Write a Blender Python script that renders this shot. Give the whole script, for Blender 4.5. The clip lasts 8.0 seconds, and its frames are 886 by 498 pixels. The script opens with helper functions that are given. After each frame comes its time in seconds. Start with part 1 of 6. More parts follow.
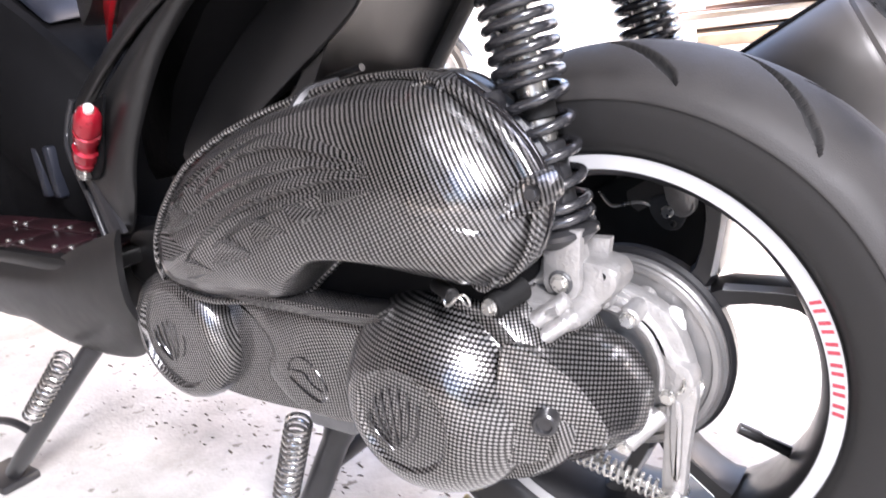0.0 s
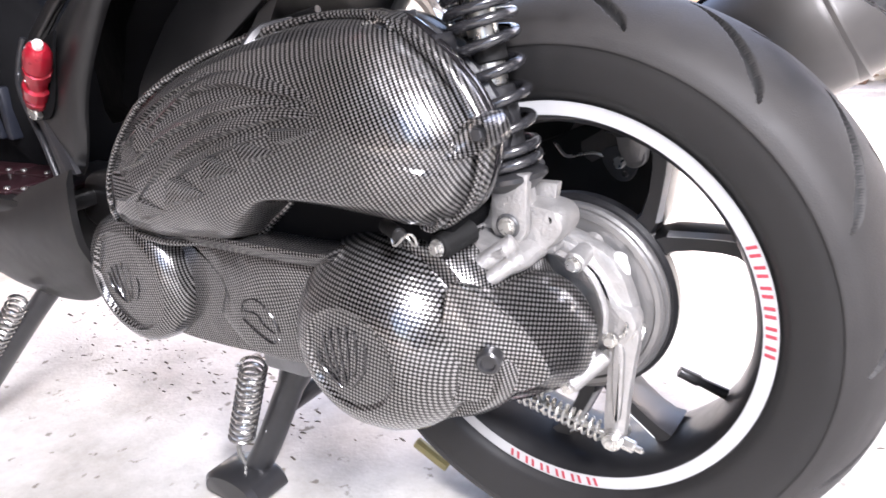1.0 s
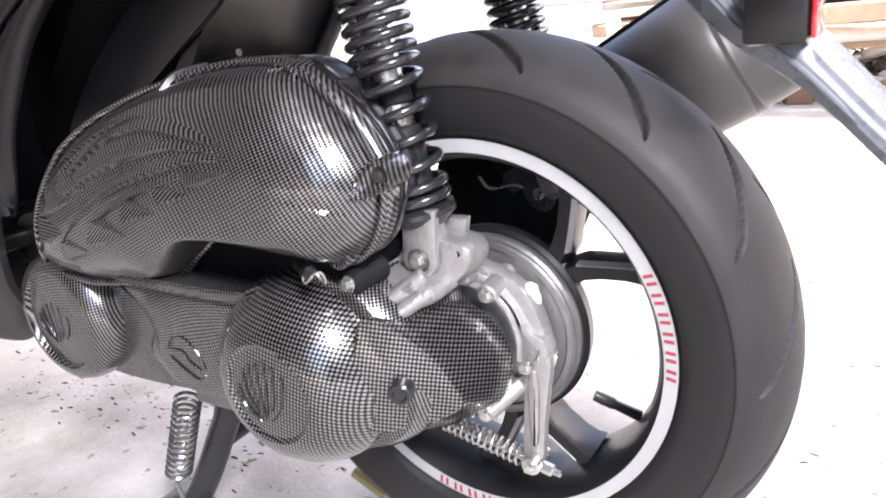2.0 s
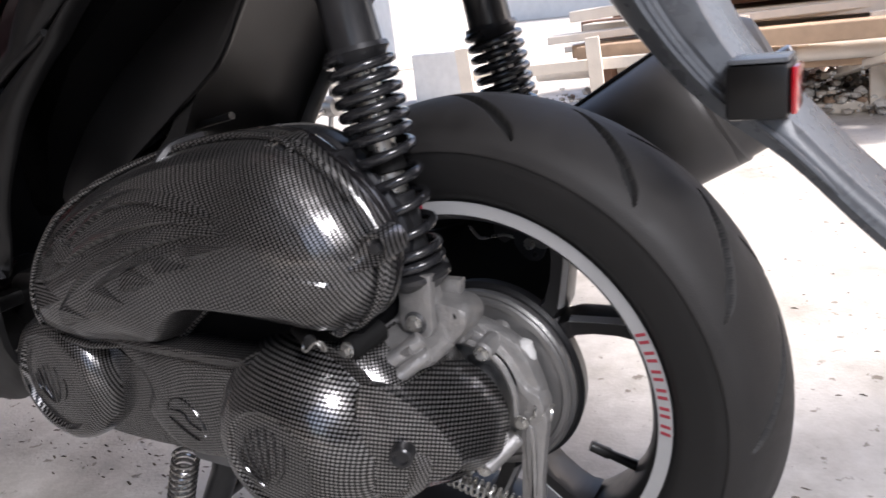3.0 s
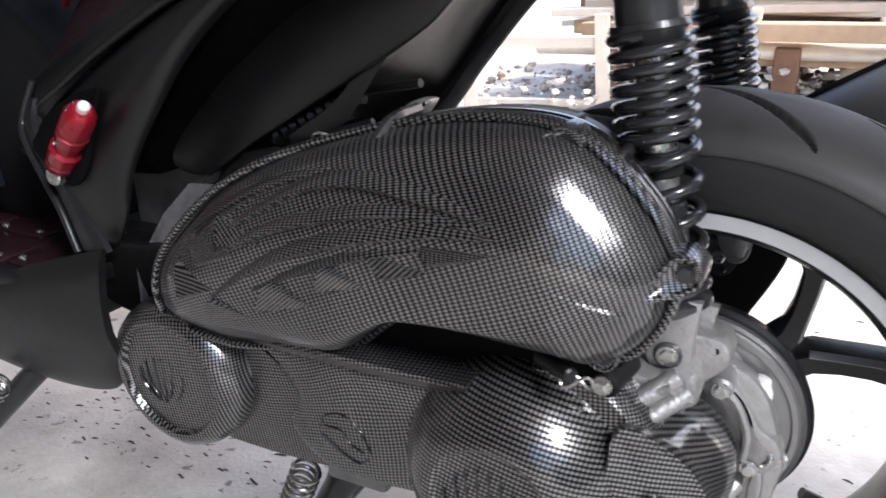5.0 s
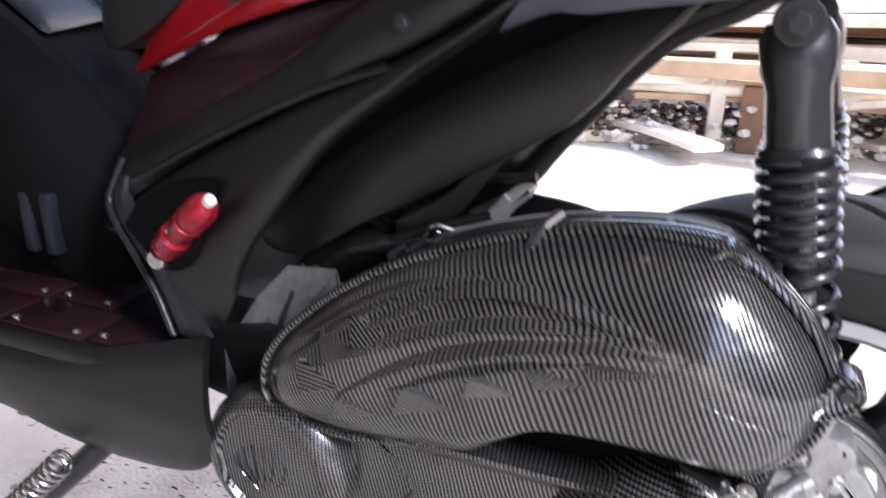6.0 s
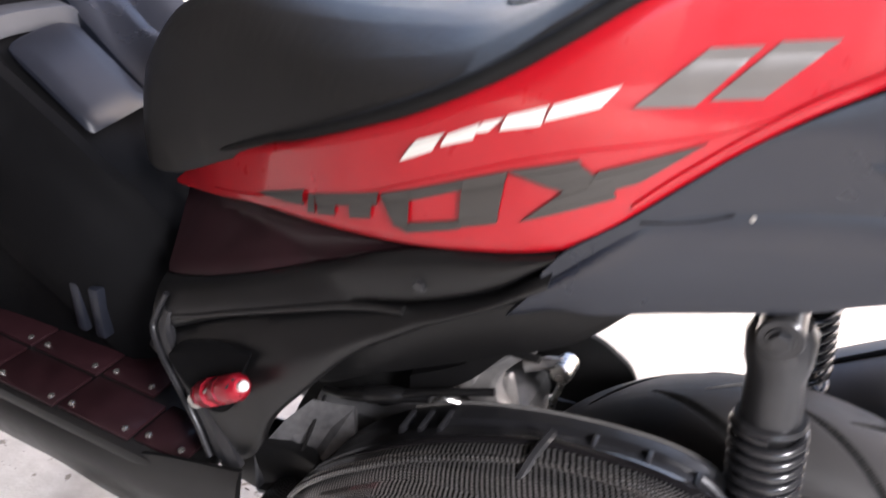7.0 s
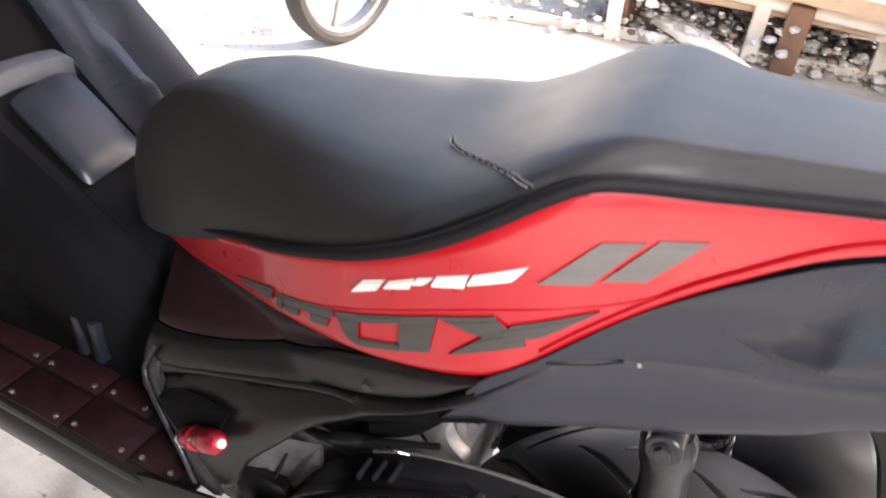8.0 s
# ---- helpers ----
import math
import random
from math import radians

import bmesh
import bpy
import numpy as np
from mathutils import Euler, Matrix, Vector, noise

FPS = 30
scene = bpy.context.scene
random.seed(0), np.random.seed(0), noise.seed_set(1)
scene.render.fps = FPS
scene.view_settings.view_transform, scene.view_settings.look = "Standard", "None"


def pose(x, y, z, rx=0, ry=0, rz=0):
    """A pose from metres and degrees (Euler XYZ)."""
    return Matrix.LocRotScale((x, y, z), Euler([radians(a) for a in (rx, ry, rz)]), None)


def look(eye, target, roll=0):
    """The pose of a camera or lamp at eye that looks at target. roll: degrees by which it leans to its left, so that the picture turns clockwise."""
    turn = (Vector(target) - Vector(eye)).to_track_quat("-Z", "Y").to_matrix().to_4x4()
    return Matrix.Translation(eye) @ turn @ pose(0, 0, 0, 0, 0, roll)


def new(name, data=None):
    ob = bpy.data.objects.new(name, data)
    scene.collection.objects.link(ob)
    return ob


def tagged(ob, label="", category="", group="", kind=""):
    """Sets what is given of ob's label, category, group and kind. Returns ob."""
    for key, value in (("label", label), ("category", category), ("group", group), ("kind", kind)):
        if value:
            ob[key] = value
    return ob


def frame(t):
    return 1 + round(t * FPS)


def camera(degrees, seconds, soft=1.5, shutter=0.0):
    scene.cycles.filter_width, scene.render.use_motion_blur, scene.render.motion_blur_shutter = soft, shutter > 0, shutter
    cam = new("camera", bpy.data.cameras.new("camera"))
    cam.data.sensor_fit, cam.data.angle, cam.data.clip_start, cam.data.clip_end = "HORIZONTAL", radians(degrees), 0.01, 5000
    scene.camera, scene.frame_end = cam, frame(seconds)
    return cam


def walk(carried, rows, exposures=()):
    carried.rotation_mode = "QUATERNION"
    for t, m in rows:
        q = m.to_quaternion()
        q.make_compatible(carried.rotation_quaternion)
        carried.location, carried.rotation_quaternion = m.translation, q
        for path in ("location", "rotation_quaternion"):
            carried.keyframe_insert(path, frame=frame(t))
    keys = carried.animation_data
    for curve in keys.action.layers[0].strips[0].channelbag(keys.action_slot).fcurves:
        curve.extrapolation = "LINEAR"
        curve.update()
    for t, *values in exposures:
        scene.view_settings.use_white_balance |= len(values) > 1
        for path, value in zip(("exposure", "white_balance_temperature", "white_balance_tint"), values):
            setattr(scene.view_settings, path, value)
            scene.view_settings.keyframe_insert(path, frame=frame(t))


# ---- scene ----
cam = camera(60.23, 8.0, soft=1.6, shutter=0.5)
PATH = [
    (0, (0.2651, -0.6314, 0.5883), (-0.7771, 0.7400, 0.0657), -6.98),
    (0.5, (0.2660, -0.6284, 0.5760), (-0.7377, 0.7462, -0.0098), -5.59),
    (1, (0.2870, -0.6321, 0.5727), (-0.6944, 0.7475, -0.0386), -5.45),
    (1.5, (0.3162, -0.6349, 0.5778), (-0.6504, 0.7460, -0.0537), -5.25),
    (1.7, (0.3271, -0.6290, 0.5779), (-0.6234, 0.7794, -0.0162), -5.36),
    (2.8, (0.3572, -0.6074, 0.6243), (-0.5754, 0.8340, 0.0834), -7.42),
    (3, (0.3369, -0.6199, 0.6289), (-0.5702, 0.8374, 0.0873), -7.10),
    (3.5, (0.2699, -0.6339, 0.6361), (-0.6217, 0.8261, 0.0763), -4.83),
    (4, (0.2095, -0.6226, 0.6354), (-0.5677, 0.8797, 0.0198), -4.11),
    (4.5, (0.1404, -0.6133, 0.6446), (-0.6448, 0.8825, 0.0233), -1.58),
    (4.7, (0.1154, -0.6171, 0.6456), (-0.6787, 0.8676, 0.0091), -1.50),
    (5.8, (-0.0577, -0.6809, 0.6833), (-0.7240, 1.0757, -0.0026), 1.59),
    (6, (-0.0731, -0.6789, 0.7127), (-0.7831, 1.0629, 0.0329), 1.40),
    (6.5, (-0.0922, -0.6223, 0.8079), (-0.8569, 0.9886, -0.0977), 1.83),
    (7, (-0.0986, -0.6199, 0.9922), (-0.7313, 0.8021, 0.0880), 4.45),
    (7.5, (-0.0870, -0.5941, 1.0926), (-0.6015, 0.7866, 0.0586), 7.08),
    (8, (-0.0734, -0.6001, 1.1790), (-0.6505, 0.7390, 0.1237), 6.65),
]
EXPOSURES = [(0.0, 2.86, 6450, 19), (1.7, 2.82, 6450, 18), (2.8, 1.06, 6500, 17), (4.7, 1.46, 6350, 13), (5.8, 1.92, 6250, 19), (8.0, 2.20, 6850, 17)]
walk(cam, [(t, look(eye, target, roll)) for t, eye, target, roll in PATH], EXPOSURES)

# ---- world and sun ----
SUN_ELEVATION, SUN_TURN = 40, 68
world = bpy.data.worlds.new("world")
scene.world = world
world.use_nodes = True
sky = world.node_tree.nodes.new("ShaderNodeTexSky")
sky.sky_type, sky.sun_disc = "NISHITA", False
sky.air_density, sky.dust_density, sky.ozone_density = 1.0, 4.0, 0.7
sky.sun_elevation, sky.sun_rotation = radians(SUN_ELEVATION), radians(SUN_TURN)
background = world.node_tree.nodes["Background"]
background.inputs["Strength"].default_value = 0.15
world.node_tree.links.new(sky.outputs[0], background.inputs["Color"])
sun_data = bpy.data.lights.new("sun", "SUN")
sun_data.energy, sun_data.angle, sun_data.color = 3.2, radians(7), (1.0, 0.95, 0.88)
sun = new("sun", sun_data)
# a hazy sun from behind the scooter on its far side; the near side is in shade
sun.matrix_world = look((0, 0, 6), Vector((0, 0, 6)) - Vector((math.sin(radians(SUN_TURN)) * math.cos(radians(SUN_ELEVATION)),
    math.cos(radians(SUN_TURN)) * math.cos(radians(SUN_ELEVATION)), math.sin(radians(SUN_ELEVATION)))))


# ---- materials ----
def material(name, color, rough=0.5, metal=0.0, coat=0.0, var=0.25, scale=60.0, bump=0.0, fine=400.0, spec=0.5):
    """A plain surface with two scales of colour variation and a fine relief."""
    m = bpy.data.materials.new(name)
    m.use_nodes = True
    n, link = m.node_tree.nodes, m.node_tree.links.new
    b = n["Principled BSDF"]
    b.inputs["Metallic"].default_value = metal
    b.inputs["Coat Weight"].default_value = coat
    b.inputs["Coat Roughness"].default_value = 0.06
    b.inputs["Specular IOR Level"].default_value = spec
    at = n.new("ShaderNodeTexCoord").outputs["Object"]
    big, small = n.new("ShaderNodeTexNoise"), n.new("ShaderNodeTexNoise")
    for t, s, d in ((big, scale * 0.12, 4), (small, scale, 6)):
        t.inputs["Scale"].default_value, t.inputs["Detail"].default_value = s, d
        link(at, t.inputs["Vector"])
    both = n.new("ShaderNodeMath")
    both.operation = "MULTIPLY_ADD"
    link(big.outputs[0], both.inputs[0])
    both.inputs[1].default_value = 0.6
    half = n.new("ShaderNodeMath")
    half.operation = "MULTIPLY"
    link(small.outputs[0], half.inputs[0])
    half.inputs[1].default_value = 0.4
    link(half.outputs[0], both.inputs[2])
    ramp = n.new("ShaderNodeValToRGB")
    ramp.color_ramp.elements[0].position, ramp.color_ramp.elements[1].position = 0.3, 0.7
    ramp.color_ramp.elements[0].color = (*[c * (1 - var) for c in color], 1)
    ramp.color_ramp.elements[1].color = (*[min(1, c * (1 + var)) for c in color], 1)
    link(both.outputs[0], ramp.inputs[0])
    link(ramp.outputs[0], b.inputs["Base Color"])
    r = n.new("ShaderNodeMapRange")
    r.inputs[3].default_value, r.inputs[4].default_value = max(0.02, rough * 0.75), min(1, rough * 1.25)
    link(small.outputs[0], r.inputs[0])
    link(r.outputs[0], b.inputs["Roughness"])
    if bump:
        grain = n.new("ShaderNodeTexNoise")
        grain.inputs["Scale"].default_value, grain.inputs["Detail"].default_value = fine, 4
        link(at, grain.inputs["Vector"])
        bumps = n.new("ShaderNodeBump")
        bumps.inputs["Strength"].default_value, bumps.inputs["Distance"].default_value = bump, 0.002
        link(grain.outputs[0], bumps.inputs["Height"])
        link(bumps.outputs[0], b.inputs["Normal"])
    return m


def carbon_material(name, folds, depth, drift, lean, pitch=(0.0046, 0.0030), cross=0.85):
    """Printed carbon weave film under a clear coat: rows of light dashes on black, with stretched folds."""
    m = material(name, (0.02, 0.02, 0.02), 0.32, 0.75, 1.0, spec=0.25)
    n, link = m.node_tree.nodes, m.node_tree.links.new
    b = n["Principled BSDF"]
    b.inputs["Coat Roughness"].default_value = 0.055
    at = n.new("ShaderNodeTexCoord").outputs["Object"]
    warp = n.new("ShaderNodeTexNoise")
    warp.inputs["Scale"].default_value, warp.inputs["Detail"].default_value = 7, 1
    link(at, warp.inputs["Vector"])
    film = n.new("ShaderNodeAttribute")
    film.attribute_name = "film"
    shift = n.new("ShaderNodeVectorMath")
    shift.operation = "MULTIPLY_ADD"
    link(warp.outputs["Color"], shift.inputs[0])
    shift.inputs[1].default_value = (drift, 0.0, drift)
    link(film.outputs["Vector"], shift.inputs[2])
    turn = n.new("ShaderNodeVectorRotate")
    turn.rotation_type = "Y_AXIS"
    turn.inputs["Angle"].default_value = radians(lean)
    link(shift.outputs[0], turn.inputs["Vector"])
    axes = n.new("ShaderNodeSeparateXYZ")
    link(turn.outputs[0], axes.inputs[0])

    def wave(socket, pitch):
        scaled, sine = n.new("ShaderNodeMath"), n.new("ShaderNodeMath")
        scaled.operation, sine.operation = "MULTIPLY", "SINE"
        link(socket, scaled.inputs[0])
        scaled.inputs[1].default_value = 2 * math.pi / pitch
        link(scaled.outputs[0], sine.inputs[0])
        return sine.outputs[0]

    # strong rows, broken along their length by weaker crossing threads
    weave = n.new("ShaderNodeMath")
    weave.operation = "MULTIPLY_ADD"
    link(wave(axes.outputs["Z"], pitch[1]), weave.inputs[0])
    weave.inputs[1].default_value = cross
    link(wave(axes.outputs["X"], pitch[0]), weave.inputs[2])
    dash = n.new("ShaderNodeMapRange")
    dash.interpolation_type = "SMOOTHSTEP"
    dash.inputs[1].default_value, dash.inputs[2].default_value, dash.inputs[3].default_value, dash.inputs[4].default_value = -0.15, 0.85, 0.009, 0.33
    link(weave.outputs[0], dash.inputs[0])
    tone = n.new("ShaderNodeTexNoise")
    tone.inputs["Scale"].default_value, tone.inputs["Detail"].default_value = 14, 3
    link(at, tone.inputs["Vector"])
    fade = n.new("ShaderNodeMapRange")
    fade.inputs[1].default_value, fade.inputs[2].default_value, fade.inputs[3].default_value, fade.inputs[4].default_value = 0.3, 0.7, 0.8, 1.08
    link(tone.outputs[0], fade.inputs[0])
    shade = n.new("ShaderNodeMath")
    shade.operation = "MULTIPLY"
    link(dash.outputs[0], shade.inputs[0])
    link(fade.outputs[0], shade.inputs[1])
    tint = n.new("ShaderNodeVectorMath")
    tint.operation = "MULTIPLY"
    link(shade.outputs[0], tint.inputs[0])
    tint.inputs[1].default_value = (1.0, 0.97, 0.955)
    link(tint.outputs[0], b.inputs["Base Color"])
    # folds of the film, drawn out along the part
    long = n.new("ShaderNodeVectorMath")
    long.operation = "MULTIPLY"
    link(turn.outputs[0], long.inputs[0])
    long.inputs[1].default_value = folds
    crease = n.new("ShaderNodeTexNoise")
    crease.inputs["Scale"].default_value, crease.inputs["Detail"].default_value, crease.inputs["Distortion"].default_value = 1.0, 2, 0.6
    link(long.outputs[0], crease.inputs["Vector"])
    for socket, share in (("Normal", 1.0), ("Coat Normal", 0.5)):
        bumps = n.new("ShaderNodeBump")
        bumps.inputs["Strength"].default_value, bumps.inputs["Distance"].default_value = depth * share, 0.006
        link(crease.outputs[0], bumps.inputs["Height"])
        link(bumps.outputs[0], b.inputs[socket])
    return m


CARBON = carbon_material("carbon_film", (14, 6, 30), 0.22, 0.020, 24, (0.0045, 0.0028), 0.80)
CARBON_CASE = carbon_material("carbon_film_case", (30, 6, 14), 0.45, 0.030, 10, (0.0035, 0.0029), 0.75)
CARBON_GEAR = carbon_material("carbon_film_gear", (14, 6, 14), 0.15, 0.008, 78, (0.0035, 0.0033), 0.90)
BLACK = material("black_plastic", (0.0075, 0.0073, 0.0075), 0.34, var=0.2, bump=0.08, fine=900, spec=0.5)
BLACK_MATT = material("matt_black_plastic", (0.007, 0.007, 0.007), 0.62, bump=0.25, fine=900, spec=0.25)
SATIN = material("satin_black_plastic", (0.016, 0.016, 0.018), 0.36, var=0.2, bump=0.12, fine=900, spec=0.5)
# pale grey that paints the light on two plastic edges
LIT_EDGE = material("lit_edge_plastic", (0.11, 0.105, 0.10), 0.7, var=0.3, bump=0.25, fine=300, spec=0.3)
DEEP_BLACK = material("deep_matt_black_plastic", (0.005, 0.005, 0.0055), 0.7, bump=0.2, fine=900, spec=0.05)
SLATE = material("slate_plastic", (0.014, 0.016, 0.023), 0.34, bump=0.10, fine=900, spec=0.4)
ARM_GREY = material("blue_grey_plastic", (0.135, 0.145, 0.160), 0.28, bump=0.12, fine=900)
SHIELD_METAL = material("dull_dark_metal", (0.105, 0.103, 0.105), 0.5, 0.3, var=0.45, scale=150)
COIL_STEEL = material("plated_coil_steel", (0.42, 0.41, 0.40), 0.22, 0.95, var=0.3, scale=200)
THREAD = material("grey_thread", (0.34, 0.33, 0.32), 0.8, var=0.2, scale=200)
GREY_PLASTIC = material("dark_grey_plastic", (0.012, 0.0145, 0.022), 0.28, var=0.1, scale=9, spec=0.6)
GLOSS = material("gloss_black", (0.012, 0.011, 0.012), 0.12, coat=1.0, var=0.15)
PLUM = material("plum_gloss", (0.020, 0.007, 0.009), 0.42, coat=0.12, var=0.5, scale=40, spec=0.3)
RED = material("red_paint", (0.43, 0.004, 0.011), 0.3, coat=0.7, var=0.05)
RED_METAL = material("red_anodised", (0.36, 0.010, 0.024), 0.30, 0.45, coat=0.4, var=0.3)
RED_PRINT = material("red_print", (0.38, 0.045, 0.065), 0.5, var=0.15)
DECAL = material("grey_decal", (0.055, 0.05, 0.045), 0.4, var=0.08)
DECAL_PALE = material("pale_grey_decal", (0.13, 0.12, 0.11), 0.4, var=0.08)
TRIM = material("satin_silver", (0.085, 0.090, 0.105), 0.38, 0.3, var=0.1)
PALE = material("pale_print", (0.8, 0.78, 0.72), 0.4, var=0.05)
RUBBER = material("tyre_rubber", (0.023, 0.021, 0.020), 0.62, var=0.4, scale=45, bump=0.16, fine=700)
DARK_RUBBER = material("groove_rubber", (0.007, 0.007, 0.007), 0.7, var=0.3)
SIDEWALL = material("tyre_sidewall", (0.013, 0.0125, 0.0125), 0.55, var=0.3, scale=45, bump=0.12, fine=700)
RIM = material("black_rim", (0.010, 0.010, 0.011), 0.42, coat=0.15, var=0.2, spec=0.35)
STRIPE = material("silver_tape", (0.45, 0.45, 0.45), 0.4, var=0.1)
ALLOY = material("cast_alloy", (0.41, 0.40, 0.39), 0.42, 0.7, var=0.22, scale=90, bump=0.5, fine=350)
DRUM = material("drum_alloy", (0.30, 0.295, 0.29), 0.36, 0.75, var=0.2, scale=30, bump=0.2, fine=250)
CHROME = material("zinc_steel", (0.62, 0.61, 0.58), 0.28, 0.9, var=0.25, scale=120)
STEEL = material("black_steel", (0.03, 0.03, 0.032), 0.35, 0.3, coat=0.4, var=0.25)
SPRING = material("spring_black", (0.018, 0.018, 0.02), 0.25, coat=0.6, var=0.2)
MUFFLER = material("muffler_black", (0.075, 0.070, 0.067), 0.46, 0.1, var=0.2, scale=30)
VINYL = material("seat_vinyl", (0.017, 0.016, 0.0155), 0.37, coat=0.15, var=0.15, scale=20, bump=0.5, fine=1400, spec=0.6)
VINYL.node_tree.nodes["Principled BSDF"].inputs["Coat Roughness"].default_value = 0.3
WHITE_CAP = material("white_plastic", (0.75, 0.74, 0.72), 0.4, var=0.06)
ENGINE = material("engine_grey", (0.24, 0.24, 0.245), 0.45, 0.4, var=0.35, scale=60, bump=0.4, fine=300)
HANGER = material("bright_cast_alloy", (0.40, 0.385, 0.37), 0.45, 0.55, var=0.3, scale=90, bump=0.4, fine=300)
DARK_METAL = material("dark_metal", (0.07, 0.07, 0.072), 0.45, 0.3, var=0.3, scale=60, bump=0.3, fine=300)
LENS = material("red_lens", (0.5, 0.01, 0.02), 0.1, coat=1.0, var=0.1)
YELLOW = material("yellow_label", (0.40, 0.33, 0.14), 0.5)
WOOD = material("weathered_wood", (0.48, 0.34, 0.23), 0.75, var=0.35, scale=14, bump=0.5, fine=120)
WOOD_PALE = material("pale_wood", (0.76, 0.70, 0.62), 0.75, var=0.2, scale=14, bump=0.4, fine=120)
WOOD_DARK = material("dark_wood", (0.20, 0.11, 0.07), 0.75, var=0.4, scale=14, bump=0.4, fine=120)
SACK = material("white_sack", (0.72, 0.71, 0.68), 0.7, var=0.12, scale=20, bump=0.6, fine=60)
DEBRIS = material("broken_plaster", (0.62, 0.60, 0.57), 0.85, var=0.3, scale=10, bump=0.6, fine=60)
STONE = material("rubble_stone", (0.44, 0.42, 0.40), 0.85, var=0.5, scale=10, bump=0.7, fine=60)
_n, _link = STONE.node_tree.nodes, STONE.node_tree.links.new
_geo, _ramp = _n.new("ShaderNodeNewGeometry"), _n.new("ShaderNodeValToRGB")
_ramp.color_ramp.interpolation = "CONSTANT"
for _k, (_at, _c) in enumerate(((0.0, (0.55, 0.50, 0.44)), (0.3, (0.30, 0.27, 0.24)), (0.5, (0.62, 0.60, 0.56)), (0.68, (0.17, 0.13, 0.10)), (0.82, (0.40, 0.28, 0.20)), (0.92, (0.72, 0.70, 0.66)))):
    _e = _ramp.color_ramp.elements[_k] if _k < 2 else _ramp.color_ramp.elements.new(_at)
    _e.position, _e.color = _at, (*_c, 1)
_link(_geo.outputs["Random Per Island"], _ramp.inputs[0])
_link(_ramp.outputs[0], _n["Principled BSDF"].inputs["Base Color"])
PAINTED = material("cream_wall", (0.80, 0.78, 0.74), 0.8, var=0.1, scale=6, bump=0.3, fine=90)
PLASTER = material("grey_plaster", (0.30, 0.29, 0.27), 0.85, var=0.12, scale=6, bump=0.3, fine=90)
ROOFING = material("roof_sheet", (0.10, 0.09, 0.085), 0.7, var=0.2, scale=5)


def concrete_material():
    m = material("concrete", (0.58, 0.56, 0.525), 0.85, var=0.16, scale=22, bump=0.5, fine=150)
    n, link = m.node_tree.nodes, m.node_tree.links.new
    b = n["Principled BSDF"]
    at = n.new("ShaderNodeTexCoord").outputs["Object"]
    base = b.inputs["Base Color"].links[0].from_socket
    stain = n.new("ShaderNodeTexNoise")
    stain.inputs["Scale"].default_value, stain.inputs["Detail"].default_value, stain.inputs["Roughness"].default_value = 2.2, 8, 0.7
    link(at, stain.inputs["Vector"])
    ramp = n.new("ShaderNodeValToRGB")
    ramp.color_ramp.elements[0].position, ramp.color_ramp.elements[1].position = 0.36, 0.56
    ramp.color_ramp.elements[0].color, ramp.color_ramp.elements[1].color = (0.62, 0.6, 0.57, 1), (1, 1, 1, 1)
    link(stain.outputs[0], ramp.inputs[0])
    pit = n.new("ShaderNodeTexNoise")
    pit.inputs["Scale"].default_value, pit.inputs["Detail"].default_value = 38, 4
    link(at, pit.inputs["Vector"])
    dots = n.new("ShaderNodeValToRGB")
    dots.color_ramp.elements[0].position, dots.color_ramp.elements[1].position = 0.30, 0.36
    dots.color_ramp.elements[0].color, dots.color_ramp.elements[1].color = (0.45, 0.42, 0.38, 1), (1, 1, 1, 1)
    link(pit.outputs[0], dots.inputs[0])
    last = base
    for extra in (ramp, dots):
        mix = n.new("ShaderNodeVectorMath")
        mix.operation = "MULTIPLY"
        link(last, mix.inputs[0])
        link(extra.outputs[0], mix.inputs[1])
        last = mix.outputs[0]
    link(last, b.inputs["Base Color"])
    return m


CONCRETE = concrete_material()


# ---- building helpers ----
def part(name, bm, mat, parent=None, label="", smooth=True):
    """Links a bmesh as one mesh object under a thing or a part."""
    me = bpy.data.meshes.new(name)
    bmesh.ops.recalc_face_normals(bm, faces=bm.faces)
    bm.to_mesh(me)
    bm.free()
    for f in me.polygons:
        f.use_smooth = smooth
    if smooth:
        me.set_sharp_from_angle(angle=radians(38))
    me.materials.append(mat)
    ob = new(name, me)
    if parent is not None:
        # thing, part and sub-part, and no level below them
        above = parent.parent
        ob.parent = above if above is not None and above.parent is not None else parent
    if label:
        ob["label"] = label
    return ob


def thing(name, at, label, category, group="", kind=""):
    ob = new(name)
    ob.location = at
    return tagged(ob, label, category, group, kind)


def spline(points, n, closed=False):
    """Catmull-Rom curve through the points, n steps a span."""
    p = [np.array(q, float) for q in points]
    m, out = len(p), []
    for i in range(m if closed else m - 1):
        a, b = p[i], p[(i + 1) % m]
        before = p[(i - 1) % m] if closed or i > 0 else 2 * a - b
        after = p[(i + 2) % m] if closed or i + 2 < m else 2 * b - a
        for k in range(n):
            u = k / n
            out.append(0.5 * (2 * a + (b - before) * u + (2 * before - 5 * a + 4 * b - after) * u * u + (3 * a - before - 3 * b + after) * u**3))
    if not closed:
        out.append(p[-1])
    return out


def rings(bm, loops, closed=True, cap0=True, cap1=True):
    """Skins a row of equally long loops of points."""
    rows = [[bm.verts.new(Vector(p)) for p in loop] for loop in loops]
    for a, b in zip(rows, rows[1:]):
        n = len(a)
        for i in range(n if closed else n - 1):
            j = (i + 1) % n
            bm.faces.new((a[i], a[j], b[j], b[i]))
    if closed and cap0:
        bm.faces.new(rows[0])
    if closed and cap1:
        bm.faces.new(rows[-1])
    return rows


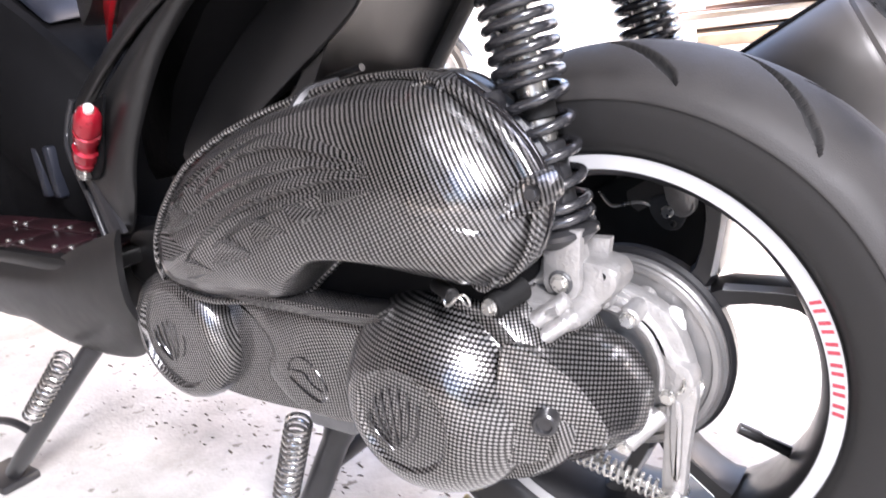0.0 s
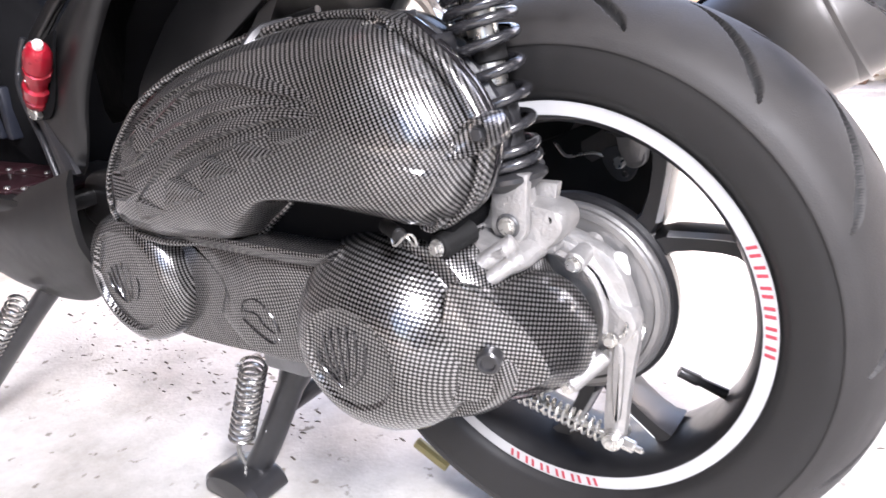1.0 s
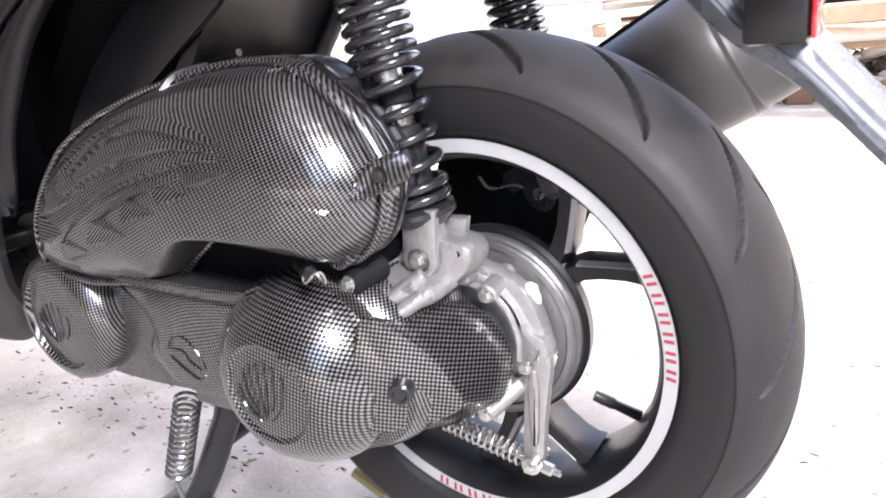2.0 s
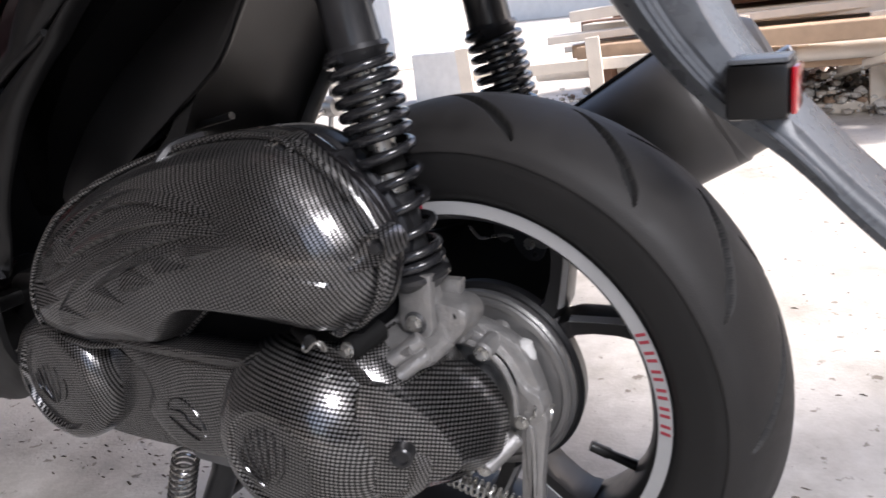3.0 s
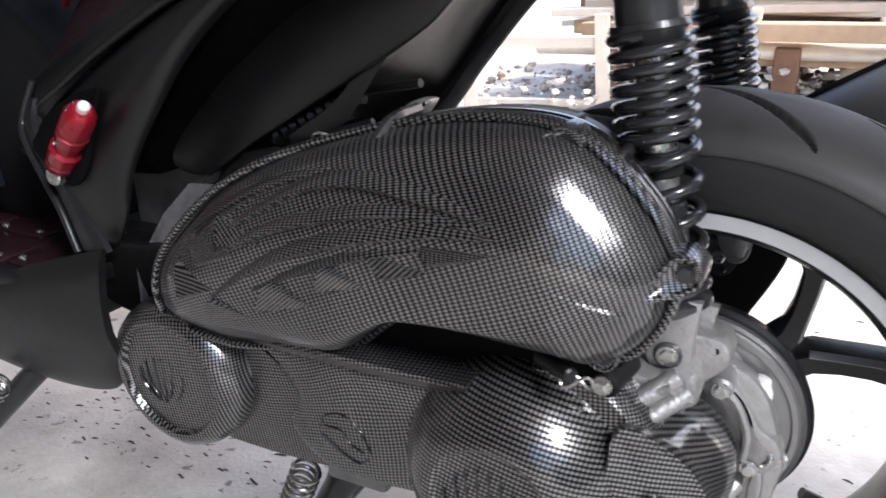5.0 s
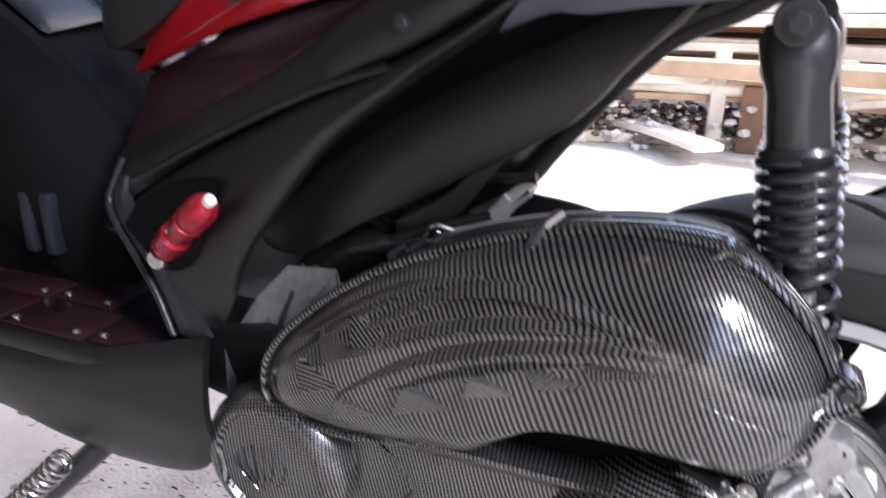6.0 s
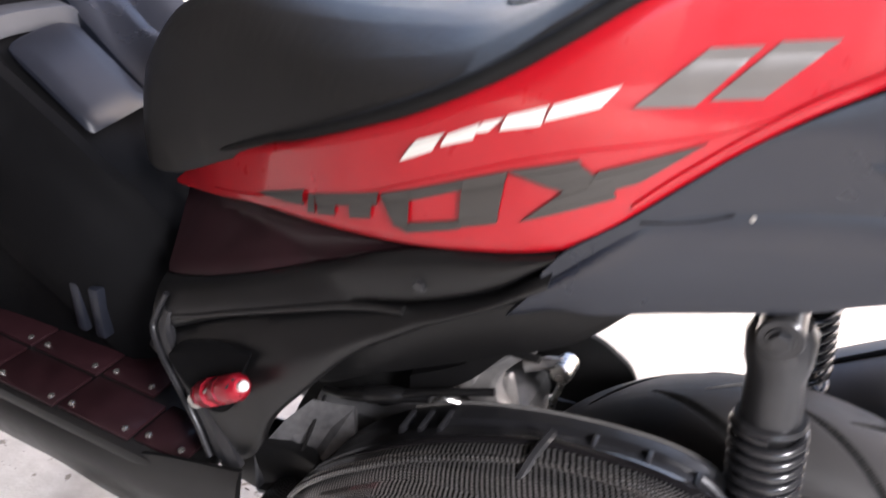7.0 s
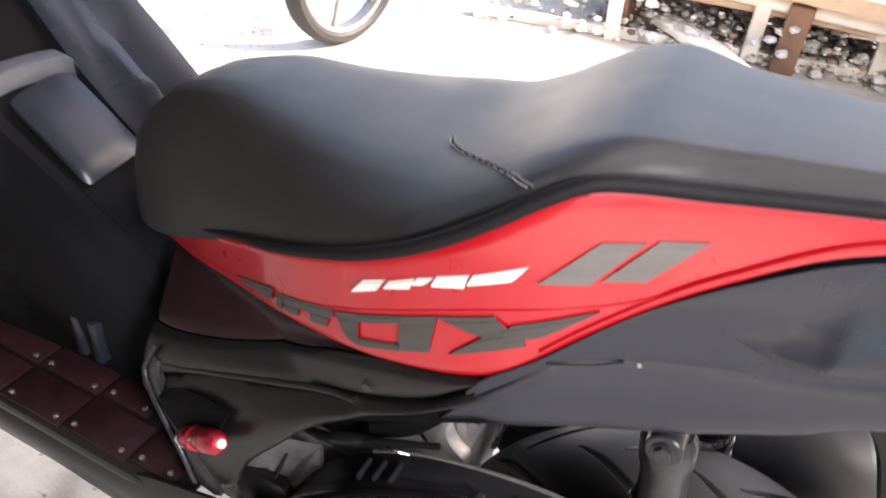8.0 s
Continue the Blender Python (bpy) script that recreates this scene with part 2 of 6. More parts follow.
def lathe(profile, n=48, centre=(0, 0, 0), closed=False, bm=None):
    """Turns (radius, y) pairs round an axis along y through centre."""
    bm = bm or bmesh.new()
    c = Vector(centre)
    loops = [[c + Vector((r * math.cos(2 * math.pi * i / n), y, r * math.sin(2 * math.pi * i / n))) for i in range(n)] for r, y in profile]
    if closed:
        loops.append(loops[0])
        rows = rings(bm, loops, True, False, False)
        bmesh.ops.remove_doubles(bm, verts=bm.verts, dist=1e-6)
    else:
        rings(bm, loops)
    return bm


def tube(points, radius, n=12, bm=None, closed=False):
    """A round bar along the points; radius may be one number or one a point."""
    bm = bm or bmesh.new()
    p = [Vector(q) for q in points]
    rad = radius if isinstance(radius, (list, tuple)) else [radius] * len(p)
    up, loops = None, []
    for i, q in enumerate(p):
        way = (p[min(i + 1, len(p) - 1)] - p[max(i - 1, 0)]).normalized()
        if up is None:
            up = way.orthogonal().normalized()
        up = (up - way * up.dot(way)).normalized()
        side = way.cross(up)
        loops.append([q + rad[i] * (up * math.cos(2 * math.pi * k / n) + side * math.sin(2 * math.pi * k / n)) for k in range(n)])
    rings(bm, loops)
    return bm


def rod(a, b, radius, n=20, bevel=0.0015, bm=None):
    """A straight bar with softened ends."""
    a, b = Vector(a), Vector(b)
    w = (b - a).normalized()
    e = min(bevel, radius * 0.5, (b - a).length * 0.3)
    return tube([a, a + w * e, b - w * e, b], [radius - e, radius, radius, radius - e], n, bm)


def coil(a, b, radius, wire, turns, n=20, sides=8, close=0.0):
    """A coil spring from a to b; close: how far its end turns lie tight."""
    a, b = Vector(a), Vector(b)
    w = (b - a).normalized()
    u = w.orthogonal().normalized()
    v = w.cross(u)
    steps, pts = int(turns * n), []
    for i in range(steps + 1):
        s = i / steps
        h = s - close * math.sin(2 * math.pi * s) / (2 * math.pi)
        pts.append(a + (b - a) * h + radius * (u * math.cos(2 * math.pi * turns * s) + v * math.sin(2 * math.pi * turns * s)))
    return tube(pts, wire, sides)


def inset(loop, d):
    """A closed (x, z) loop moved inwards by d."""
    m = len(loop)
    area = sum(loop[i][0] * loop[(i + 1) % m][1] - loop[(i + 1) % m][0] * loop[i][1] for i in range(m))
    turn, out = (1 if area > 0 else -1), []
    for i in range(m):
        a, b = np.array(loop[i - 1]), np.array(loop[(i + 1) % m])
        t = (b - a) / (np.linalg.norm(b - a) + 1e-9)
        out.append(np.array(loop[i]) + d * turn * np.array((-t[1], t[0])))
    return out


def plate(outline, y0, y1, bevel=0.003, smooth_steps=6, centre_y=None, bm=None):
    """A plate along the xz plane between y0 and y1 with rounded edges; its outline is smoothed."""
    bm = bm or bmesh.new()
    loop = spline(outline, smooth_steps, True) if smooth_steps else [np.array(p) for p in outline]
    s = 1 if y1 > y0 else -1
    levels = [(bevel, y0), (bevel * 0.3, y0 + s * bevel * 0.3), (0, y0 + s * bevel), (0, y1 - s * bevel), (bevel * 0.3, y1 - s * bevel * 0.3), (bevel, y1)]
    rings(bm, [[(p[0], y, p[1]) for p in inset(loop, d)] for d, y in levels])
    return bm


def dome(outline, layers, steps=8, bm=None):
    """A swelling form on a smoothed (x, z) outline: layers of (share of the outline, centre x, centre z, y)."""
    bm = bm or bmesh.new()
    loop = spline(outline, steps, True)
    rings(bm, [[(cx + (p[0] - cx) * k, y, cz + (p[1] - cz) * k) for p in loop] for k, cx, cz, y in layers])
    return bm


def block(x0, x1, y0, y1, z0, z1, bevel=0.004, bm=None, m=None, segments=2):
    bm = bm or bmesh.new()
    verts = bmesh.ops.create_cube(bm, size=1)["verts"]
    for v in verts:
        v.co = Vector(((x0 + x1) / 2 + v.co.x * (x1 - x0), (y0 + y1) / 2 + v.co.y * (y1 - y0), (z0 + z1) / 2 + v.co.z * (z1 - z0)))
    if bevel:
        edges = list({e for v in verts for e in v.link_edges})
        made = bmesh.ops.bevel(bm, geom=edges, offset=bevel, segments=segments, affect="EDGES", profile=0.5)
        verts = list({v for f in made["faces"] for v in f.verts} | {v for v in verts if v.is_valid})
    if m is not None:
        bmesh.ops.transform(bm, matrix=m, verts=[v for v in verts if v.is_valid])
    return bm


def sheet(upper, lower, surface, thick, nx=40, nz=10, lift=0.0, bulge=0.0, bm=None, turned=0.004):
    """A shell between two (x, z) curves, lying on y = surface(x, z), with thickness inwards."""
    bm = bm or bmesh.new()

    def even(curve):
        c = np.array(spline(curve, 12))
        s = np.r_[0, np.cumsum(np.linalg.norm(np.diff(c, axis=0), axis=1))]
        u = np.linspace(0, s[-1], nx + 1)
        return np.stack([np.interp(u, s, c[:, 0]), np.interp(u, s, c[:, 1])], -1)

    top, low = even(upper), even(lower)
    outer, inner = [], []
    for k in range(nz + 1):
        v = k / nz
        row = top + (low - top) * v
        roll = turned * (max(0, 1 - v / 0.08) ** 2 + max(0, 1 - (1 - v) / 0.08) ** 2)
        outer.append([(x, surface(x, z) - lift - bulge * math.sin(math.pi * v) + roll, z) for x, z in row])
        inner.append([(x, surface(x, z) - lift - bulge * math.sin(math.pi * v) + thick, z) for x, z in row])
    rows = [[bm.verts.new(p) for p in r] for r in outer]
    back = [[bm.verts.new(p) for p in r] for r in inner]
    for g in (rows, back):
        for a, b in zip(g, g[1:]):
            for i in range(nx):
                bm.faces.new((a[i], a[i + 1], b[i + 1], b[i]))
    for i in range(nx):
        bm.faces.new((rows[0][i], rows[0][i + 1], back[0][i + 1], back[0][i]))
        bm.faces.new((rows[-1][i], rows[-1][i + 1], back[-1][i + 1], back[-1][i]))
    for k in range(nz):
        bm.faces.new((rows[k][0], rows[k + 1][0], back[k + 1][0], back[k][0]))
        bm.faces.new((rows[k][-1], rows[k + 1][-1], back[k + 1][-1], back[k][-1]))
    return bm


def patch(corners, surface, lift, nx=6, nz=4, thick=0.0006, bm=None):
    """A thin four-cornered film on the surface; corners in (x, z): upper left, upper right, lower right, lower left."""
    a, b, c, d = [np.array(p) for p in corners]
    return sheet([a, a + (b - a) * 0.5, b], [d, d + (c - d) * 0.5, c], surface, thick, nx, nz, lift, bm=bm)


def bolt(at, way, radius, height, mat, parent, name="bolt"):
    """A flanged hexagon bolt head with a recess."""
    bm = bmesh.new()
    a, w = Vector(at), Vector(way).normalized()
    tube([a, a + w * height * 0.3], [radius * 1.3, radius * 1.25], 20, bm)
    tube([a + w * height * 0.3, a + w * height * 0.9, a + w * height], [radius, radius, radius * 0.85], 6, bm)
    return part(name, bm, mat, parent, smooth=False)


def wrapped(ob, a, b, y_top, turn=0.0):
    """Lays film coordinates on a wrapped part: unrolled outwards from the line a-b in (x, z), over the edge and back from y_top."""
    me = ob.data
    a, b = np.array(a, float), np.array(b, float)
    film = me.attributes.new("film", "FLOAT_VECTOR", "POINT")
    c, s = math.cos(turn), math.sin(turn)
    for v in me.vertices:
        q = np.array((v.co.x, v.co.z))
        u = min(1.0, max(0.0, float(np.dot(q - a, b - a) / max(1e-9, np.dot(b - a, b - a)))))
        core = a + (b - a) * u
        d = q - core
        far = np.linalg.norm(d)
        q = core + d * (1 + max(0.0, v.co.y - y_top) * 0.75 / max(far, 0.02))
        film.data[v.index].vector = (c * q[0] - s * q[1], 0.0, s * q[0] + c * q[1])
    return ob


def pressed(ob, way):
    """Lays film coordinates on a part over which the film was pressed straight, against the given way."""
    d = Vector(way).normalized()
    across = d.cross(Vector((0, 0, 1))).normalized() * -1
    above = across.cross(d) * -1
    film = ob.data.attributes.new("film", "FLOAT_VECTOR", "POINT")
    for v in ob.data.vertices:
        film.data[v.index].vector = (v.co.dot(across), 0.0, v.co.dot(above))
    return ob


from mathutils.bvhtree import BVHTree

# ---- the yard ----
def build_ground():
    bm = bmesh.new()
    n, size = 60, 40.0
    vs = [[bm.verts.new(((i / n - 0.5) * 2 * size, (j / n - 0.5) * 2 * size, -0.0)) for i in range(n + 1)] for j in range(n + 1)]
    for j in range(n):
        for i in range(n):
            bm.faces.new((vs[j][i], vs[j][i + 1], vs[j + 1][i + 1], vs[j + 1][i]))
    tagged(part("ground", bm, CONCRETE), "pale worn concrete yard with dark stains and grit", "ground", kind="structure")


build_ground()
# two unseen dark walls, added to cut the light on the near side
shade_wall = block(-2.6, 1.2, -4.8, -4.5, 0, 2.8, 0.02)
tagged(part("wall_south", shade_wall, ROOFING, smooth=False), "added dark wall behind the view, keeps fill light down", "wall", kind="structure")
tagged(part("wall_west", block(-2.6, -2.4, -4.5, 1.1, 0, 2.8, 0.02), ROOFING, smooth=False), "added dark side wall out of view, keeps reflections dark", "wall", kind="structure")
tagged(part("wall_east", block(5.0, 5.3, -7.0, 2.0, 0, 2.4, 0.02), PLASTER, smooth=False), "plain grey boundary wall of the yard", "wall", kind="structure")
# unseen roof, added to hold sky light off the scooter
tagged(part("ceiling", block(-2.9, 1.60, -4.8, 0.7, 2.8, 2.92, 0.02), ROOFING, smooth=False), "added dark roof out of view, shades the near side", "roof", kind="structure")
# unseen pier and beam, added to block the sun from the near ground
tagged(part("wall_pier", block(2.2, 2.4, -1.6, 1.35, 0, 5.0, 0.02), PLASTER, smooth=False), "added plain grey pier out of view, casts the near shade", "wall", kind="structure")
tagged(part("wall_beam", block(2.2, 2.4, 1.352, 2.0, 2.3, 5.0, 0.02), PLASTER, smooth=False), "added plain grey beam beside the pier, out of view, shades the floor", "wall", kind="structure")
# added lamp in an unseen frame beside the roof, for square glints and fill
glint_lamp_frame = tagged(new("skylight"), "added lamp in a square steel frame, out of view", "skylight", kind="structure")
glint_lamp_frame.location = (1.95, -1.40, 2.37)
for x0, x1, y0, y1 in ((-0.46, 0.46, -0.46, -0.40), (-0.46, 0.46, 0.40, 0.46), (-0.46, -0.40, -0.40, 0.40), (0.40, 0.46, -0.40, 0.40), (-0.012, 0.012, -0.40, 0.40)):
    part("light_frame", block(x0, x1, y0, y1, -0.03, 0.03, 0.004), STEEL, glint_lamp_frame, smooth=False)
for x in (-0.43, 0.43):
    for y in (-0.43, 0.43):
        part("post", block(x - 0.03, x + 0.03, y - 0.03, y + 0.03, -2.37, -0.03, 0.004), STEEL, glint_lamp_frame, smooth=False)
glint_data = bpy.data.lights.new("daylight", "AREA")
glint_data.shape, glint_data.size, glint_data.energy, glint_data.color = "SQUARE", 0.78, 58.0, (0.96, 0.98, 1.0)
glint = new("daylight", glint_data)
glint.matrix_world = look((1.95, -1.40, 2.35), (0.1, -0.2, 0.4))
wall_far = block(-24, 24, 19.0, 19.3, 0, 3.2, 0.02)
tagged(part("wall_north", wall_far, PAINTED, smooth=False), "pale plastered wall at the far end of the yard", "wall", kind="structure")

# ---- the scooter ----
AXLE = (0.0, 0.0, 0.276)
scooter = thing("motor_scooter", (0, 0, 0), "red and black motor scooter with carbon-wrapped drive case on its stands", "scooter")

# half width of the bodywork by length; it flares towards the footboard and tucks in under the seat
BODY_X = [-1.2, -0.80, -0.72, -0.6, -0.5, -0.4, -0.3, -0.2, -0.1, 0, 0.1, 0.25, 0.45]
BODY_HALF = [0.008, 0.01, 0.022, 0.085, 0.127, 0.166, 0.186, 0.180, 0.133, 0.106, 0.085, 0.06, 0.04]
FLARE_X, FLARE = [-0.7, -0.62, -0.5, -0.35, 0], [0.105, 0.10, 0.068, 0.035, 0.025]


def side(x, z):
    flare = float(np.interp(x, FLARE_X, FLARE)) * (1 - math.exp(-max(0.0, float(np.interp(x, [-0.72, -0.6, -0.5], [0.585, 0.62, 0.64])) - z) / 0.07))
    half = float(np.mean([np.interp(x + d, BODY_X, BODY_HALF) for d in (-0.036, -0.018, 0.0, 0.018, 0.036)]))
    return -(half + flare - 0.15 * max(0.0, z - 0.84))


def build_wheel():
    wheel = thing("rear_wheel", (0, 0, 0), "", "")
    del_keys(wheel)
    wheel.parent = scooter
    # tyre: half-section from bead to crown, with slanted comma grooves cut into the tread
    half = [(0.178, 0.049), (0.1905, 0.0555), (0.198, 0.0625), (0.210, 0.0665), (0.225, 0.0695), (0.2345, 0.0700), (0.2365, 0.0708), (0.2395, 0.0700),
            (0.247, 0.0660), (0.2545, 0.0585), (0.2605, 0.0495), (0.2655, 0.0400), (0.2695, 0.0300), (0.2725, 0.0200), (0.2745, 0.0100)]
    fine = spline(half + [(0.2752, 0.0)], 7)
    loop = [(r, -y) for r, y in fine] + [(r, y) for r, y in fine[-2::-1]]
    turns, count = 1050, 14
    bm = bmesh.new()
    cols, cut = [], set()
    for i in range(turns):
        a = 2 * math.pi * i / turns
        row = []
        for r, y in loop:
            depth = 0.0
            for side_sign, lead in ((-1, 0.68), (1, 0.27)):
                s = y * side_sign
                if r > 0.238 and 0.001 < s < 0.062:
                    # one long curved groove a block, drawn out to the shoulder
                    u = (s - 0.001) / 0.060
                    path = (lead - 0.78 * u ** 0.8) % 1.0
                    at = (a * count / (2 * math.pi)) % 1.0
                    off = abs((at - path + 0.5) % 1.0 - 0.5) * 2 * math.pi * 0.27 / count
                    wide = 0.0052 * min(1.0, 0.35 + u * 3.0, (0.062 - s) / 0.012)
                    depth = max(depth, 0.0055 * max(0.0, min(1.0, (wide * 1.5 - off) / (wide * 0.6 + 1e-5))))
            rr = r - depth
            v = bm.verts.new((rr * math.cos(a), y, AXLE[2] + rr * math.sin(a)))
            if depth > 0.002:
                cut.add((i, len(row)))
            row.append(v)
        cols.append(row)
    m = len(loop)
    for i in range(turns):
        a, b = cols[i], cols[(i + 1) % turns]
        for k in range(m - 1):
            f = bm.faces.new((a[k], a[k + 1], b[k + 1], b[k]))
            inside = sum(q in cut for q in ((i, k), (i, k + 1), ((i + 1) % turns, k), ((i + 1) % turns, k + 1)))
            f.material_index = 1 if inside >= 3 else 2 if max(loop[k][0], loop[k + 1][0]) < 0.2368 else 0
    tyre_ob = part("tyre", bm, RUBBER, wheel, "black grooved road tyre with dusty tread")
    # groove faces use a darker rubber than the tread
    tyre_ob.data.materials.append(DARK_RUBBER)
    tyre_ob.data.materials.append(SIDEWALL)
    # rim barrel with flanges
    rim = [(0.190, -0.0565), (0.1915, -0.053), (0.189, -0.050), (0.181, -0.050), (0.177, -0.044), (0.174, -0.030), (0.172, 0.0), (0.174, 0.030), (0.177, 0.044),
           (0.181, 0.050), (0.189, 0.050), (0.1915, 0.053), (0.190, 0.0565), (0.176, 0.0560), (0.173, 0.052), (0.169, 0.044), (0.166, 0.030), (0.1635, 0.0),
           (0.166, -0.030), (0.169, -0.044), (0.173, -0.052), (0.176, -0.0560)]
    rim_ob = part("rim", lathe([(r * 1.0, y) for r, y in rim], 128, AXLE, True), RIM, wheel, "gloss black alloy rim")
    tape = [(0.1770, -0.0560), (0.1770, -0.0568), (0.1890, -0.0570), (0.1890, -0.0562)]
    part("rim_tape", lathe(tape, 128, AXLE, True), STRIPE, rim_ob, "silver rim tape")
    # printed lettering on the tape, as plain bars
    for start, end in ((27, -5), (-110, -78), (-40 - 190, -72 - 190)):
        for k in range(6):
            a0 = start + (end - start) * (k + 0.12) / 6
            a1 = start + (end - start) * (k + 0.80) / 6
            bm = bmesh.new()
            for lean, wide in ((0.0, 0.24), (0.60, 0.24)):
                quads = []
                for u in (lean, lean + wide):
                    for r in (0.1790, 0.1872):
                        a = radians(a0 + (a1 - a0) * (u + 0.12 * (r > 0.18)))
                        quads.append((r * math.cos(a), -0.0574, AXLE[2] + r * math.sin(a)))
                q = [quads[0], quads[1], quads[3], quads[2]]
                rings(bm, [q, [(x, y + 0.0008, z) for x, y, z in q]])
            part("lettering_bar", bm, RED_PRINT, rim_ob, smooth=False)
    # three forked spokes: a broad root, two arms, and a bright machined edge inside each fork
    for c in (41, -78, 162):
        for side_sign in (-1, 1):
            bend = [(0.058, 7, 0.016, 0.024), (0.085, 6.0, 0.0125, 0.023), (0.106, 7.5, 0.0095, 0.022), (0.125, 12, 0.0078, 0.021), (0.145, 16, 0.0080, 0.021), (0.158, 18.5, 0.0090, 0.022), (0.1665, 20, 0.0130, 0.025)]
            line = [Vector((r * math.cos(radians(c + side_sign * a)), 0.006, AXLE[2] + r * math.sin(radians(c + side_sign * a)))) for r, a, w, d in bend]
            loops, facing = [], []
            for k, (q, (r, a, wide, deep)) in enumerate(zip(line, bend)):
                w = (line[min(k + 1, len(line) - 1)] - line[max(k - 1, 0)]).normalized()
                across = Vector((-w.z, 0, w.x))
                loops.append([q + across * (wide * x) + Vector((0, deep * y, 0)) for x, y in ((-1, -0.7), (-0.75, -1), (0.75, -1), (1, -0.7), (1, 0.7), (0.75, 1), (-0.75, 1), (-1, 0.7))])
                if 2 <= k <= 5:
                    inner = q - across * side_sign * wide * 0.98
                    facing.append([inner + Vector((0, -deep * 0.62, 0)) - across * side_sign * 0.0007, inner + Vector((0, -deep * 1.0, 0)) + across * side_sign * wide * 0.22 + Vector((0, -0.0006, 0)),
                                   inner + Vector((0, -deep * 0.95, 0)) + across * side_sign * wide * 0.45, inner + Vector((0, -deep * 0.5, 0)) + across * side_sign * wide * 0.3])
            bm = bmesh.new()
            rings(bm, loops)
            part("spoke", bm, RIM, wheel)
            bm = bmesh.new()
            rings(bm, facing)
            part("machined_edge", bm, STRIPE, wheel, "bright machined spoke edge")
    # valve stem
    a = radians(-34)
    v0, v1 = Vector((0.166 * math.cos(a), 0, 0.276 + 0.155 * math.sin(a))), Vector((0.118 * math.cos(a), -0.012, 0.276 + 0.118 * math.sin(a)))
    part("valve", tube([v0, v0 + (v1 - v0) * 0.55, v0 + (v1 - v0) * 0.6, v1], [0.0055, 0.0045, 0.0058, 0.0052], 12), BLACK, wheel, "black rubber valve stem")
    # hub and brake drum
    part("hub", lathe([(0.03, 0.07), (0.055, 0.06), (0.066, 0.03), (0.068, 0.01), (0.088, 0.000), (0.0965, -0.004), (0.0985, -0.018), (0.0955, -0.022)], 72, AXLE), RIM, wheel, "black wheel hub")
    part("brake_plate", lathe([(0.0925, -0.018), (0.0935, -0.030), (0.0915, -0.033), (0.0890, -0.0320), (0.0875, -0.0345), (0.0830, -0.0350), (0.0815, -0.0325), (0.060, -0.0345),
                               (0.045, -0.042), (0.02, -0.046)], 96, AXLE), DRUM, wheel, "dull turned alloy brake plate")
    return wheel


def del_keys(ob):
    for key in list(ob.keys()):
        del ob[key]


def joint(name, at=(0, 0, 0), label=""):
    """An empty that gathers the pieces of one part of the scooter."""
    ob = new(name)
    ob.location = at
    ob.parent = scooter
    if label:
        ob["label"] = label
    return ob


build_wheel()

# ---- drive case ----
case = joint("drive_case", label="drive case wrapped in carbon-pattern film")
# middle body, from the crank to the clutch
case_outline = [(-0.455, 0.345), (-0.40, 0.362), (-0.30, 0.361), (-0.22, 0.362), (-0.165, 0.358), (-0.10, 0.375), (-0.04, 0.37), (0.0, 0.33), (0.02, 0.27),
                (-0.01, 0.225), (-0.08, 0.203), (-0.15, 0.212), (-0.19, 0.232), (-0.27, 0.226), (-0.35, 0.222), (-0.42, 0.225), (-0.48, 0.245), (-0.495, 0.30)]
wrapped(part("case_body", dome(case_outline, [(0.97, -0.2, 0.29, -0.07), (1.0, -0.2, 0.29, -0.075), (1.0, -0.2, 0.29, -0.155), (0.985, -0.2, 0.29, -0.168), (0.95, -0.2, 0.29, -0.176), (0.5, -0.2, 0.29, -0.180)]),
     CARBON_CASE, case), (-0.4, 0.29), (-0.1, 0.29), -0.178)
# raised lip along its upper edge
lip_top = [(-0.465, 0.356), (-0.42, 0.3625), (-0.35, 0.3610), (-0.25, 0.3620), (-0.16, 0.3610), (-0.128, 0.3670)]
lip_low = [(-0.450, 0.345), (-0.40, 0.3460), (-0.34, 0.3435), (-0.25, 0.3405), (-0.165, 0.340), (-0.135, 0.352)]
wrapped(part("case_lip", sheet(lip_top, lip_low, lambda x, z: -0.187 - 0.9 * (z - 0.338), 0.040, 40, 6), CARBON_CASE, case), (-0.4, 0.3), (-0.1, 0.3), -0.2)
# round crank cover
wrapped(part("crank_cover", lathe([(0.071, -0.10), (0.0745, -0.12), (0.0745, -0.182), (0.073, -0.194), (0.0685, -0.203), (0.060, -0.2085), (0.055, -0.2085), (0.052, -0.2035), (0.030, -0.2045), (0.010, -0.2055)],
                          72, (-0.428, 0, 0.295)), CARBON_CASE, case), (-0.428, 0.295), (-0.428, 0.295), -0.205)
# clutch dome
pressed(part("clutch_cover", lathe([(0.092, -0.10), (0.0925, -0.150), (0.0915, -0.168), (0.087, -0.186), (0.078, -0.203), (0.066, -0.217), (0.054, -0.2255), (0.046, -0.2275), (0.042, -0.2245), (0.02, -0.2265), (0.006, -0.2270)],
                           96, (-0.106, 0, 0.283)), CARBON_GEAR, case), (0.12, -0.95, 0.28))
